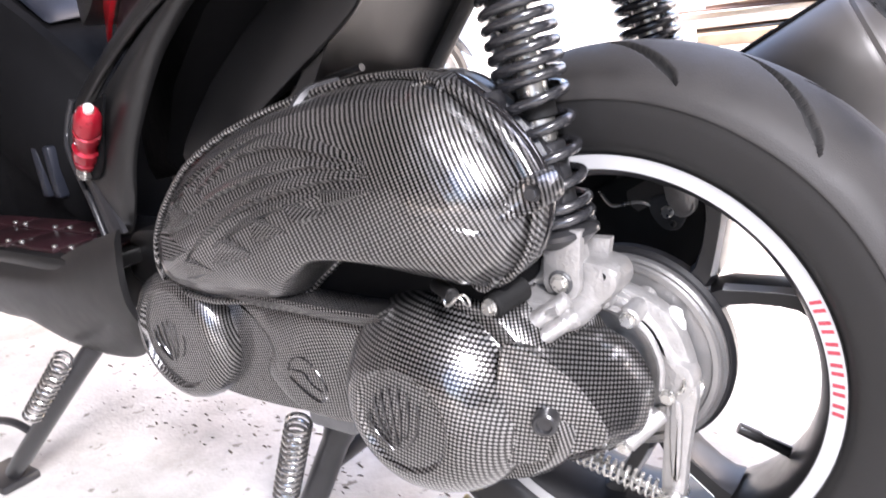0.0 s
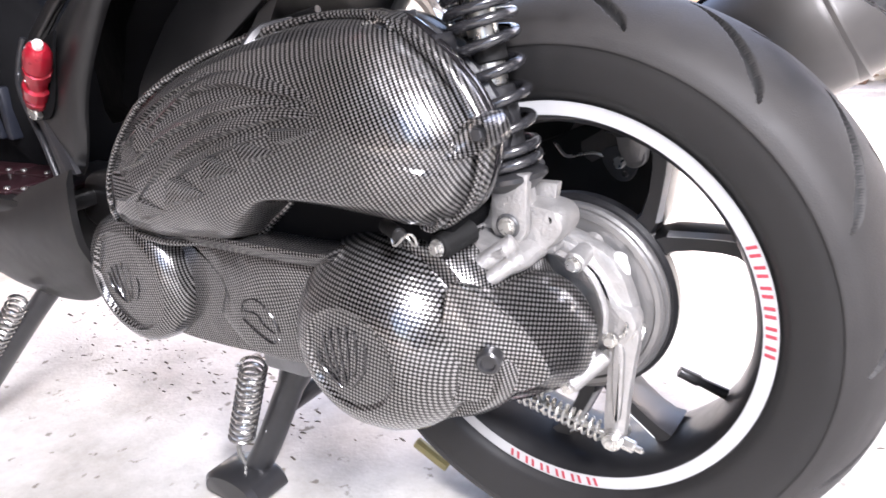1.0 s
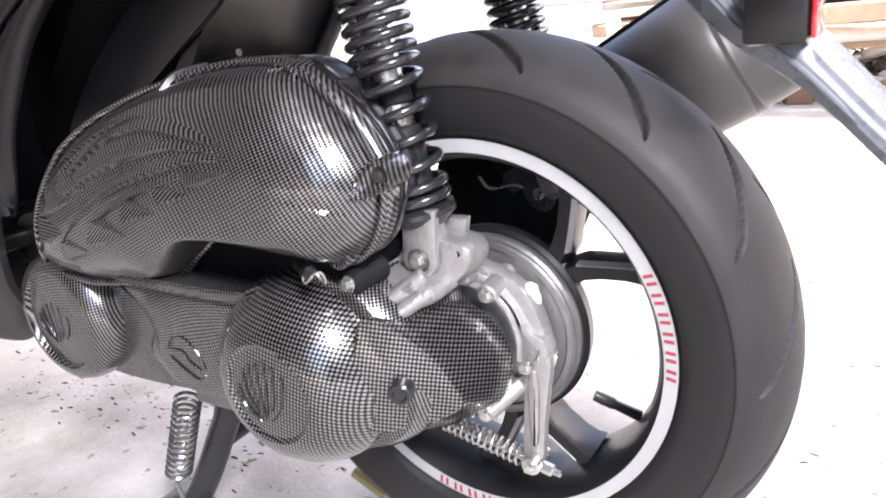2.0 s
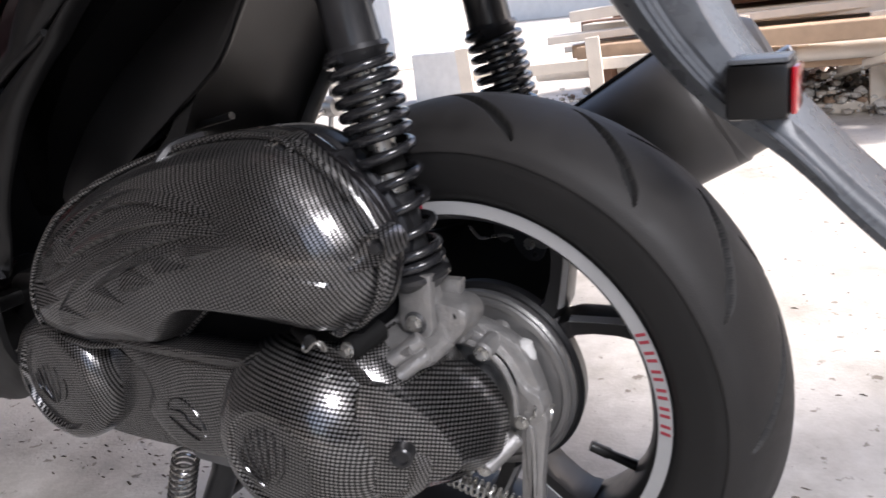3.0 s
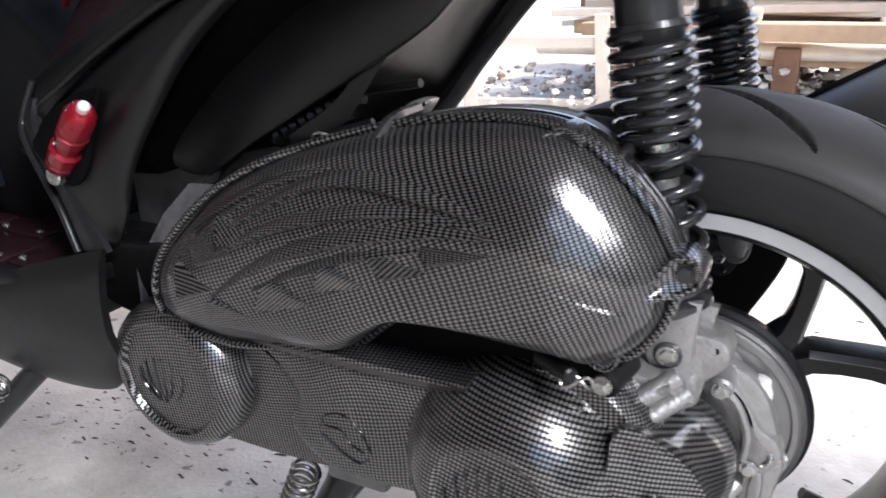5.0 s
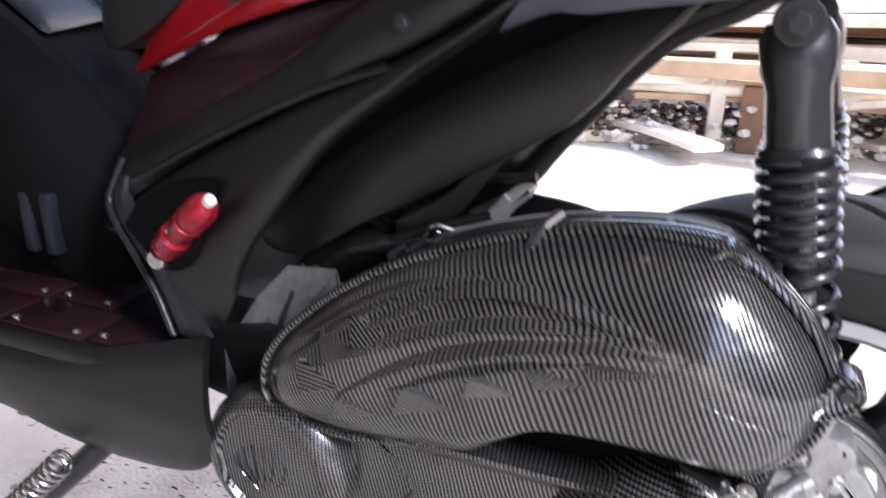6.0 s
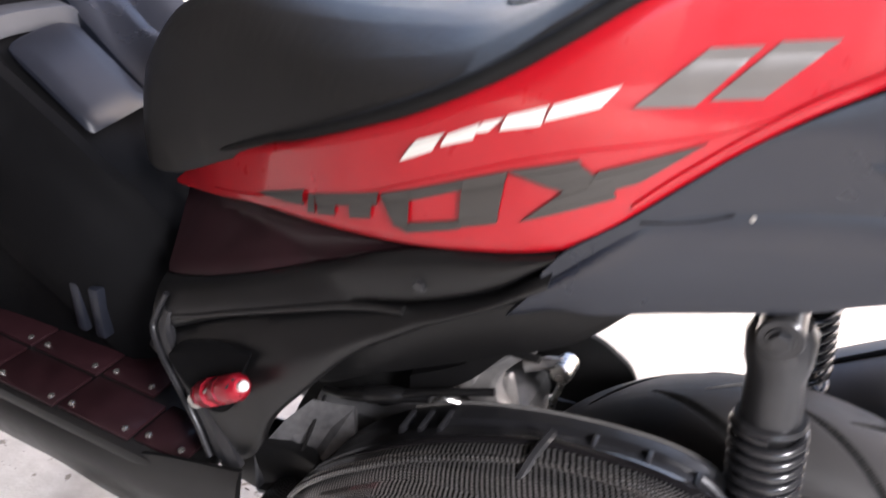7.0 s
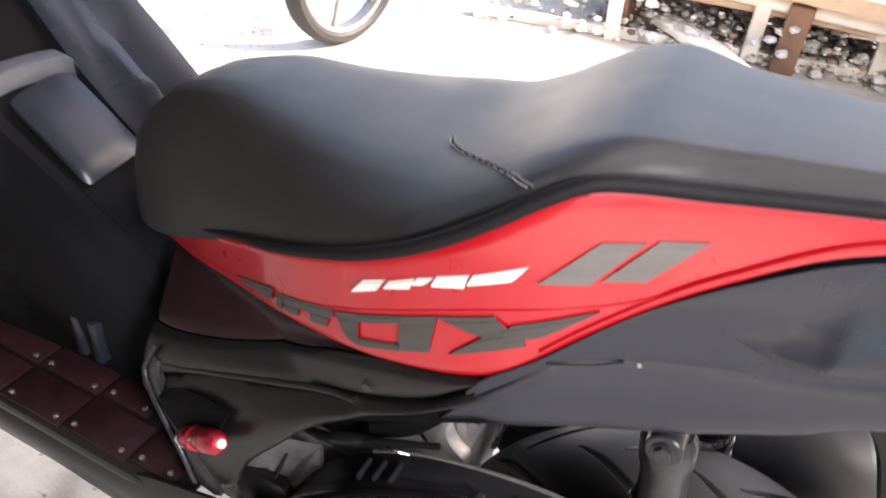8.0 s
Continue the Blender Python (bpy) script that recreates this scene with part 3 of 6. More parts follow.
# puckered film over the two round covers
for cx, cz, y, base, tips in ((-0.106, 0.283, -0.2270, (-0.112, 0.251), ((-0.140, 0.288), (-0.131, 0.304), (-0.123, 0.310), (-0.114, 0.313), (-0.105, 0.315), (-0.096, 0.311), (-0.087, 0.303))),
                              (-0.428, 0.295, -0.2054, (-0.436, 0.264), ((-0.464, 0.300), (-0.456, 0.308), (-0.446, 0.313), (-0.436, 0.316), (-0.425, 0.313), (-0.413, 0.302)))):
    for k, tip in enumerate(tips):
        bend = 0.010 * (k - 0.5 * (len(tips) - 1)) / len(tips)
        start = 0.10 + 0.09 * (k % 3)
        pts = [(base[0] + (tip[0] - base[0]) * u + bend * math.sin(math.pi * u) * 2.2, y, base[1] + (tip[1] - base[1]) * u) for u in (start, 0.45, 0.75, 1.0)]
        # black line along each pucker; the crease's shade is put into its colour
        part("film_crease", tube(spline(pts, 4), [0.0004] + [0.0012] * 8 + [0.0010] * 3 + [0.0004], 8), GLOSS, case)
# pressed shape under the film of the middle panel
for loop in ([(-0.276, 0.279), (-0.270, 0.291), (-0.251, 0.296), (-0.235, 0.283), (-0.226, 0.266)], [(-0.276, 0.272), (-0.257, 0.259), (-0.239, 0.252), (-0.230, 0.258)], [(-0.272, 0.281), (-0.255, 0.280), (-0.247, 0.270), (-0.234, 0.264)]):
    pts = [(x, -0.1886, z) for x, z in loop]
    # black again, painting the shade round the pressed edges
    part("film_crease", tube(spline(pts, 4), 0.0011, 8), GLOSS, case)
# ribs pressed into the middle panel
wrapped(part("case_rib", plate([(-0.345, 0.350), (-0.28, 0.3475), (-0.19, 0.346), (-0.158, 0.335), (-0.17, 0.25), (-0.20, 0.236), (-0.27, 0.236), (-0.31, 0.27), (-0.30, 0.305)], -0.165, -0.1885, 0.008),
     CARBON_CASE, case), (-0.3, 0.29), (-0.2, 0.29), -0.188)
# gear cover behind the clutch: a sloping face that ends in a ridge, and a barrel that falls back from there to the casting
ridge_line = [(-0.020, -0.187, 0.349), (-0.003, -0.180, 0.339), (0.015, -0.170, 0.321), (0.027, -0.162, 0.302), (0.038, -0.154, 0.275), (0.033, -0.152, 0.256)]
foot_line = [(0.004, -0.170, 0.247), (-0.030, -0.190, 0.243)]
crease_line = [(-0.040, -0.196, 0.262), (-0.036, -0.200, 0.290), (-0.031, -0.196, 0.318), (-0.028, -0.190, 0.342)]
border = spline(ridge_line + foot_line + crease_line, 8, True)
GEAR_AT, GEAR_R = (-0.012, -0.074, 0.264), 0.0585
rim_of_gear = [(GEAR_AT[0] + GEAR_R * math.cos(radians(a)), GEAR_AT[1], GEAR_AT[2] + GEAR_R * math.sin(radians(a))) for a in (118, 84, 48, 12, -22, -46)]
rim_of_gear += [(0.004, -0.12, 0.222), (-0.045, -0.13, 0.214), (-0.055, -0.13, 0.250), (-0.060, -0.13, 0.290), (-0.055, -0.13, 0.320), (-0.045, -0.11, 0.332)]
rear = spline(rim_of_gear, 8, True)
middle = np.mean(border, axis=0) + np.array((0.004, -0.006, 0.0))
loops = [[tuple(q) for q in rear]]
for u, swell in ((0.25, 0.0045), (0.55, 0.0030), (0.85, -0.0010)):
    loop = []
    for a, c in zip(rear, border):
        q = a + (c - a) * u
        out = np.array((q[0] - GEAR_AT[0], 0.0, q[2] - GEAR_AT[2]))
        loop.append(tuple(q + swell * out / np.linalg.norm(out)))
    loops.append(loop)
loops.append([tuple(q) for q in border])
for share, lift in ((0.985, 0.0010), (0.95, 0.0013), (0.7, 0.0), (0.4, 0.0), (0.08, 0.0)):
    loops.append([tuple(middle + (q - middle) * share + np.array((0, -lift, 0))) for q in border])
bm = bmesh.new()
rings(bm, loops)
pressed(part("gear_cover", bm, CARBON_GEAR, case), (0.48, -0.80, 0.36))
pressed(part("gear_ridge", tube([(x - 0.0006, y - 0.0008, z) for x, y, z in spline(ridge_line[:5], 6)], [0.0006] + [0.0019] * 22 + [0.0012, 0.0005], 8), CARBON_GEAR, case), (0.48, -0.80, 0.36))
# round screw plug, sunk into the sloping face
plug = lathe([(0.0100, 0.012), (0.0100, -0.0015), (0.0086, -0.003), (0.0064, -0.003), (0.0054, -0.0005), (0.002, -0.0005)], 28)
part("screw_plug", plug, STEEL, case, "dark round screw plug").matrix_basis = pose(0.004, -0.1885, 0.286, 4, 0, 18)
# stiffening foot under the case, over the stand pivot
part("stand_bracket", block(-0.30, -0.235, -0.155, -0.10, 0.195, 0.235, 0.006), ENGINE, case)

# ---- air box ----
air = joint("air_box", label="bulging air filter box wrapped in wrinkled carbon film")
box_outline = [(-0.432, 0.368), (-0.430, 0.40), (-0.404, 0.437), (-0.352, 0.482), (-0.29, 0.515), (-0.21, 0.539), (-0.13, 0.551), (-0.075, 0.547), (-0.041, 0.525), (-0.012, 0.494),
               (0.0035, 0.462), (0.001, 0.432), (-0.014, 0.403), (-0.039, 0.387), (-0.070, 0.392), (-0.115, 0.402), (-0.155, 0.406), (-0.186, 0.402), (-0.215, 0.380), (-0.245, 0.358), (-0.30, 0.349), (-0.36, 0.346), (-0.412, 0.353)]
# how far the shell stands out from its edge: soft over the top, abrupt along the cut-away at its foot
SWELL_AT, SWELL = [0.0, 0.012, 0.032, 0.045, 0.075, 0.14, 0.25, 0.40, 0.58, 0.78, 1.0], [0.164, 0.167, 0.170, 0.177, 0.188, 0.200, 0.210, 0.217, 0.222, 0.2245, 0.225]
def tilt(x):
    """The parting plane of the box leans outwards towards its front end."""
    return min(0.030, max(0.0, -0.20 - x) * 0.2)


CORE_A, CORE_B = np.array((-0.335, 0.412)), np.array((-0.085, 0.462))
outline = spline(box_outline, 10, True)
bm = bmesh.new()
loops = []
for k in np.r_[np.linspace(0, 0.15, 16), np.linspace(0.18, 0.97, 26)]:
    loop = []
    for p in outline:
        u = min(1.0, max(0.0, float(np.dot(p - CORE_A, CORE_B - CORE_A) / np.dot(CORE_B - CORE_A, CORE_B - CORE_A))))
        q = CORE_A + (CORE_B - CORE_A) * u
        abrupt = math.exp(-((p[0] + 0.15) / 0.085) ** 2) * (1 if p[1] < 0.43 else 0)
        slim = min(1.0, float(np.linalg.norm(p - q) / np.linalg.norm(p - np.array((-0.2, 0.44)))))
        y = float(np.interp(min(1.0, (k * slim + (1 - slim) * k * k) * (1 + 3.2 * abrupt)), SWELL_AT, SWELL))
        y += tilt(p[0]) * (0.225 - y) / 0.061
        loop.append((*(p + (q - p) * k), y))
    loops.append([(x, -y, z) for x, z, y in loop])
loops.insert(0, [(-0.2 + (p[0] + 0.2) * 0.95, -0.153 - tilt(p[0]), 0.44 + (p[1] - 0.44) * 0.95) for p in outline])
loops.insert(1, [(p[0], -0.1555 - tilt(p[0]), p[1]) for p in outline])
rings(bm, loops)
wrapped(part("box_shell", bm, CARBON, air), (-0.32, 0.42), (-0.11, 0.45), -0.225)
shell = BVHTree.FromPolygons(*[[tuple(v.co) for v in air.children[0].data.vertices], [tuple(q.vertices) for q in air.children[0].data.polygons]])


def skin(x, z, lift=0.0):
    """The outer face of the air box over (x, z)."""
    hit, normal, *_ = shell.ray_cast(Vector((x, -1.0, z)), Vector((0, 1, 0)))
    return hit - Vector((0, lift, 0)) if hit else Vector((x, -0.16, z))


# swept feather-like folds pressed into the front of the shell, running together towards the back
folds = (([(-0.108, 0.492), (-0.145, 0.500), (-0.200, 0.507), (-0.250, 0.499), (-0.300, 0.473), (-0.335, 0.452)], 0.0085, 0.0042),
         ([(-0.118, 0.488), (-0.170, 0.491), (-0.217, 0.484), (-0.275, 0.467), (-0.320, 0.446), (-0.365, 0.420)], 0.0075, 0.0038),
         ([(-0.104, 0.483), (-0.149, 0.481), (-0.215, 0.467), (-0.265, 0.4495), (-0.305, 0.428), (-0.345, 0.400)], 0.0085, 0.0046),
         ([(-0.150, 0.470), (-0.205, 0.456), (-0.250, 0.440), (-0.300, 0.415)], 0.0060, 0.0030),
         ([(-0.235, 0.512), (-0.290, 0.494), (-0.340, 0.468), (-0.385, 0.436)], 0.0070, 0.0034),
         ([(-0.300, 0.485), (-0.350, 0.452), (-0.395, 0.415)], 0.0065, 0.0032))
for k, (points, broad, tall) in enumerate(folds):
    curve = spline(points, 8)
    loops = []
    for i, (x, z) in enumerate(curve):
        s = i / (len(curve) - 1)
        wide = 0.0007 + broad * math.sin(math.pi * min(1.0, 0.06 + s * 0.9)) ** 0.8
        high = 0.0002 + 1.5 * tall * math.sin(math.pi * min(1.0, s * 0.93)) ** 0.9
        loops.append([skin(x, z + wide, -0.0015), skin(x, z + wide * 0.55, high * 0.45), skin(x, z + wide * 0.1, high * 0.92), skin(x, z - wide * 0.15, high), skin(x, z - wide * 0.40, high * 0.3), skin(x, z - wide * 0.6, -0.0015), skin(x, z, -0.005)])
    bm = bmesh.new()
    rings(bm, loops)
    wrapped(part("shell_fold", bm, CARBON, air), (-0.32, 0.42), (-0.11, 0.45), -0.3, 0.10 + 0.16 * (k % 3))
# pointed wedges under the folds: tip, upper corner and lower corner of each
for k, (tip, up, low, tall) in enumerate((((-0.247, 0.411), (-0.285, 0.424), (-0.293, 0.402), 0.0101), ((-0.200, 0.435), (-0.234, 0.4445), (-0.237, 0.428), 0.0090), ((-0.150, 0.4535), (-0.196, 0.4590), (-0.184, 0.4470), 0.0072),
                                          ((-0.100, 0.4735), (-0.155, 0.4700), (-0.148, 0.4625), 0.0061), ((-0.318, 0.440), (-0.362, 0.450), (-0.356, 0.428), 0.0072), ((-0.290, 0.452), (-0.333, 0.468), (-0.330, 0.447), 0.0072),
                                          ((-0.340, 0.407), (-0.382, 0.421), (-0.378, 0.396), 0.0075), ((-0.310, 0.389), (-0.345, 0.398), (-0.350, 0.380), 0.0065))):
    bm = bmesh.new()
    back = ((up[0] + low[0]) / 2 - 0.004, (up[1] + low[1]) / 2)
    vs = [bm.verts.new(p) for p in (skin(*tip, 0.0002), skin(*up, tall * 0.75), skin(*low, tall), skin(*back, -0.002), skin(up[0] + 0.004, up[1] + 0.003, -0.002), skin(low[0] + 0.006, low[1] - 0.004, -0.002))]
    for f in ((0, 1, 2), (1, 3, 2), (0, 4, 1), (4, 3, 1), (0, 2, 5), (5, 2, 3), (0, 5, 3, 4)):
        bm.faces.new([vs[q] for q in f])
    wrapped(part("shell_facet", bm, CARBON, air, smooth=False), (-0.32, 0.42), (-0.11, 0.45), -0.3, (0.75, 0.7, 0.6, 0.5, -0.5, -0.4, -0.6, 0.5)[k])
# piping round the rim of the box, and a glossy flange of the inner half behind it
edge = [(p[0], -0.1720 - tilt(p[0]), p[1]) for p in outline]
wrapped(part("box_rim", tube([(-0.2 + (x + 0.2) * 0.985, y, 0.44 + (z - 0.44) * 0.985) for x, y, z in edge + edge[:1]], 0.0033, 8), CARBON, air), (-0.32, 0.42), (-0.11, 0.45), -0.225)
flange = bmesh.new()
rings(flange, [[(-0.2 + (p[0] + 0.2) * k, y - tilt(p[0]), 0.44 + (p[1] - 0.44) * k) for p in outline] for k, y in ((0.96, -0.140), (0.994, -0.142), (1.002, -0.145), (1.002, -0.150), (0.997, -0.1525), (0.96, -0.1545))])
part("box_flange", flange, GLOSS, air, "gloss black flange")
# ear-shaped screw lugs let into the rim: centre, way in which the ear points
for (x, z), (wx, wz), y, r in (((-0.076, 0.536), (-0.93, -0.36), -0.170, 0.0125), ((0.006, 0.464), (-0.80, -0.60), -0.176, 0.0125), ((-0.040, 0.397), (-0.3, 0.95), -0.180, 0.0105)):
    ear = []
    for k in range(24):
        a = 2 * math.pi * k / 24
        c, e = math.cos(a), math.sin(a)
        long = 2.3 if c > 0 else 0.95
        ear.append((x + r * (c * long * wx - e * (1 - 0.35 * max(0, c)) * wz), z + r * (c * long * wz + e * (1 - 0.35 * max(0, c)) * wx)))
    bm = bmesh.new()
    rings(bm, [[(p[0], y + 0.02, p[1]) for p in ear], [(p[0], y - 0.006 - 0.012 * max(0.0, (p[0] - x) * wx + (p[1] - z) * wz) / r / 2.3, p[1]) for p in ear]] +
          [[(x + (p[0] - x) * m, y - d - 0.012 * m * max(0.0, (p[0] - x) * wx + (p[1] - z) * wz) / r / 2.3, z + (p[1] - z) * m) for p in ear] for m, d in ((0.94, 0.0085), (0.82, 0.0085), (0.72, 0.0055), (0.2, 0.0045))])
    boss = wrapped(part("screw_lug", bm, CARBON, air), (-0.32, 0.42), (-0.11, 0.45), -0.3, 0.3)
    bolt((x, y - 0.0045, z), (0, -1, 0), r * 0.42, 0.005, STEEL, boss)
# spring clip on its upper edge
part("box_clip", tube(spline([(-0.214, -0.200, 0.512), (-0.210, -0.190, 0.525), (-0.205, -0.172, 0.541), (-0.199, -0.140, 0.545)], 4), 0.0045, 6), STEEL, air, "steel spring clip")
# dark inner half of the box and the gap below it
half_bm = bmesh.new()
rings(half_bm, [[(-0.2 + (p[0] + 0.2) * k, y - tilt(p[0]) * min(1.0, (-0.09 - y) / 0.06), 0.44 + (p[1] - 0.44) * k) for p in outline] for k, y in
                ((0.86, -0.096), (0.915, -0.0975), (0.935, -0.101), (0.950, -0.108), (0.957, -0.119), (0.957, -0.122), (0.940, -0.1245), (0.940, -0.130), (0.965, -0.133), (0.97, -0.150))])
inner = part("inner_box", half_bm, SATIN, air, "satin black inner half of the air box")
# pale tube that paints the reflection along the back bevel
part("box_rim", tube([(-0.2 + (p[0] + 0.2) * 0.942, -0.1035, 0.44 + (p[1] - 0.44) * 0.942) for p in spline(box_outline[3:10], 6)], 0.0020, 8), LIT_EDGE, inner, "rim painted pale like a reflecting bevel")
for x in (-0.335, -0.316, -0.297, -0.165, -0.120, -0.080, -0.045):
    z = 0.44 + 0.965 * (float(np.interp(x, [-0.42, -0.36, -0.29, -0.21, -0.13, -0.075, -0.038], [0.437, 0.482, 0.515, 0.539, 0.551, 0.547, 0.525])) - 0.44)
    part("box_rib", block(x - 0.0024, x + 0.0024, -0.152, -0.124, z - 0.012, z + 0.004, 0.0012), SATIN, inner)
# black panel that paints the shade in the hollow under the box
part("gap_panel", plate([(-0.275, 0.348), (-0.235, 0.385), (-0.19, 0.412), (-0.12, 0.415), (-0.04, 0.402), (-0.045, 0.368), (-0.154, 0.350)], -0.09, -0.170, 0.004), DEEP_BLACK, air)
# wire hose clip at the back of the gap
wire = []
for k in range(25):
    a = 2 * math.pi * k / 24
    wire.append((-0.052 + 0.011 * math.sin(a), -0.205 - 0.004 * math.cos(a), 0.387 + 0.0055 * math.sin(2 * a)))
part("wire_clip", tube(wire, 0.0011, 6), CHROME, air, "bent steel wire clip")
part("drain_nipple", rod((-0.085, -0.185, 0.388), (-0.055, -0.205, 0.389), 0.006), BLACK, air)

# ---- rear arm castings and brake gear ----
arm = joint("gear_housing", label="cast alloy gear housing and shock mount")
part("housing_body", plate([(-0.075, 0.316), (-0.062, 0.352), (-0.03, 0.368), (0.0, 0.356), (0.03, 0.346), (0.055, 0.330), (0.070, 0.300), (0.074, 0.272), (0.06, 0.25), (0.03, 0.235), (-0.02, 0.215), (-0.07, 0.24)],
                           -0.040, -0.060, 0.006), ALLOY, arm)
# mount block that carries the shock
part("mount_block", plate([(-0.060, 0.345), (-0.045, 0.378), (-0.028, 0.392), (0.0, 0.392), (0.028, 0.388), (0.034, 0.370), (0.010, 0.346), (-0.022, 0.334), (-0.045, 0.336)], -0.075, -0.113, 0.006), ALLOY, arm)
part("mount_foot", plate([(-0.056, 0.343), (-0.046, 0.366), (-0.020, 0.366), (0.012, 0.360), (0.016, 0.348), (-0.010, 0.336), (-0.036, 0.333)], -0.100, -0.144, 0.007), ALLOY, arm)
for a, b, r in (((-0.036, -0.160, 0.339), (0.004, -0.135, 0.368), 0.0078), ((-0.020, -0.160, 0.334), (0.012, -0.135, 0.357), 0.0068), ((0.0275, -0.079, 0.331), (0.0285, -0.036, 0.338), 0.0095),
                ((0.025, -0.092, 0.219), (0.047, -0.062, 0.240), 0.0085), ((-0.046, -0.150, 0.366), (-0.046, -0.11, 0.366), 0.008), ((-0.050, -0.146, 0.346), (-0.04, -0.11, 0.350), 0.009)):
    part("casting_boss", rod(a, b, r, 20, 0.002), ALLOY, arm)
part("casting_rib", tube(spline([(-0.060, -0.146, 0.348), (-0.03, -0.149, 0.352), (0.0, -0.147, 0.362)], 5), 0.004, 8), ALLOY, arm)
# curved web that hugs the gear barrel and runs down to the lever
part("casting_web", plate([(-0.010, 0.340), (-0.006, 0.354), (0.010, 0.350), (0.030, 0.338), (0.047, 0.319), (0.060, 0.297), (0.074, 0.287), (0.078, 0.272), (0.066, 0.254), (0.052, 0.250), (0.047, 0.262), (0.051, 0.288), (0.041, 0.315), (0.022, 0.329), (0.004, 0.334)], -0.044, -0.068, 0.005, 4), ALLOY, arm)
part("web_edge", tube(spline([(-0.004, -0.068, 0.337), (0.020, -0.069, 0.331), (0.040, -0.069, 0.316), (0.050, -0.069, 0.290), (0.049, -0.068, 0.266)], 6), 0.0034, 8), ALLOY, arm)
part("web_step", plate([(-0.006, 0.354), (0.010, 0.352), (0.014, 0.342), (0.002, 0.338), (-0.010, 0.343)], -0.064, -0.084, 0.003, 4), ALLOY, arm)
for at in ((0.0275, -0.080, 0.331), (-0.046, -0.150, 0.366), (0.0550, -0.069, 0.260), (0.0245, -0.093, 0.2185)):
    bolt(at, (0, -1, 0), 0.0055, 0.005, CHROME, arm)
collar = part("rubber_collar", rod((-0.040, -0.178, 0.372), (-0.032, -0.142, 0.376), 0.0105, 22, 0.002), BLACK_MATT, arm, "black rubber collar")
bolt((-0.0405, -0.1785, 0.372), (-0.25, -1, 0), 0.0055, 0.006, CHROME, collar)
# clevis ears under the shock
for y in (-0.124, -0.088):
    tall = 0.420 if y < -0.10 else 0.404
    loop = [(-0.021, tall), (-0.0235, 0.384)] + [(-0.008 + 0.0165 * math.cos(radians(a)), 0.376 + 0.0165 * math.sin(radians(a))) for a in range(180, 361, 20)] + [(0.0085, 0.384), (0.012, tall)]
    part("clevis_ear", plate([(x + (0.008 if y > -0.10 else 0.0), z) for x, z in loop], y, y + 0.009, 0.002, 0), ALLOY, arm)
part("pin_washer", rod((-0.008, -0.1265, 0.376), (-0.008, -0.118, 0.376), 0.0105, 24), DARK_METAL, arm)
bolt((-0.008, -0.1265, 0.376), (0, -1, 0), 0.0062, 0.004, CHROME, arm)
part("rubber_stop", rod((0.021, -0.112, 0.380), (0.028, -0.095, 0.381), 0.0055, 18), BLACK_MATT, arm, "black rubber stop")
# breather tube with a white cap
part("breather_tube", tube(spline([(0.052, -0.056, 0.268), (0.0535, -0.050, 0.290), (0.054, -0.047, 0.316)], 6), 0.0075, 14), ALLOY, arm)
part("breather_cap", lathe([(0.006, 0.0), (0.0105, 0.0), (0.0105, 0.008), (0.009, 0.011), (0.008, 0.018), (0.004, 0.021)], 22), WHITE_CAP, arm, "white plastic cap").matrix_basis = pose(0.054, -0.047, 0.312, 90, 0, 0)
# brake lever, rod and spring
lever = joint("brake_lever", label="alloy drum brake lever with spring")
part("lever_arm", plate([(0.053, 0.266), (0.062, 0.278), (0.074, 0.277), (0.080, 0.266), (0.076, 0.240), (0.070, 0.200), (0.066, 0.165), (0.056, 0.149), (0.045, 0.160), (0.047, 0.200), (0.050, 0.235)], -0.054, -0.066, 0.004), ALLOY, lever)
part("lever_rib", plate([(0.057, 0.250), (0.067, 0.250), (0.063, 0.185), (0.056, 0.185)], -0.065, -0.0695, 0.003), ALLOY, lever)
part("lever_pin", rod((0.056, -0.076, 0.159), (0.056, -0.046, 0.159), 0.0095, 20), CHROME, lever)
bolt((0.056, -0.076, 0.159), (0, -1, 0), 0.005, 0.005, CHROME, lever)
part("brake_rod", rod((-0.30, -0.050, 0.232), (0.084, -0.067, 0.1525), 0.003), CHROME, lever)
part("brake_spring", coil((-0.042, -0.0615, 0.1790), (0.045, -0.0653, 0.1608), 0.0088, 0.0014, 13), CHROME, lever, "bright coil spring")
part("adjuster_nut", rod((0.062, -0.066, 0.1572), (0.076, -0.0667, 0.1542), 0.0058, 6), CHROME, lever)
part("return_spring", coil((0.062, -0.066, 0.274), (0.078, -0.050, 0.262), 0.0085, 0.0016, 3), CHROME, lever, "bright return spring")


# ---- suspension ----
def wound(a, b, radius, wire, runs, n=22):
    """A spring whose pitch changes: runs of (turns, pitch), from a towards b."""
    a, b = Vector(a), Vector(b)
    w = (b - a).normalized()
    u = w.orthogonal().normalized()
    v = w.cross(u)
    total = sum(k * p for k, p in runs)
    pts, h, turn = [], 0.0, 0.0
    for k, p in runs:
        for i in range(int(k * n)):
            q = a + (b - a) * (h / total)
            pts.append(q + radius * (u * math.cos(2 * math.pi * turn) + v * math.sin(2 * math.pi * turn)))
            h, turn = h + p / n, turn + 1 / n
    return tube(pts, wire, 10)


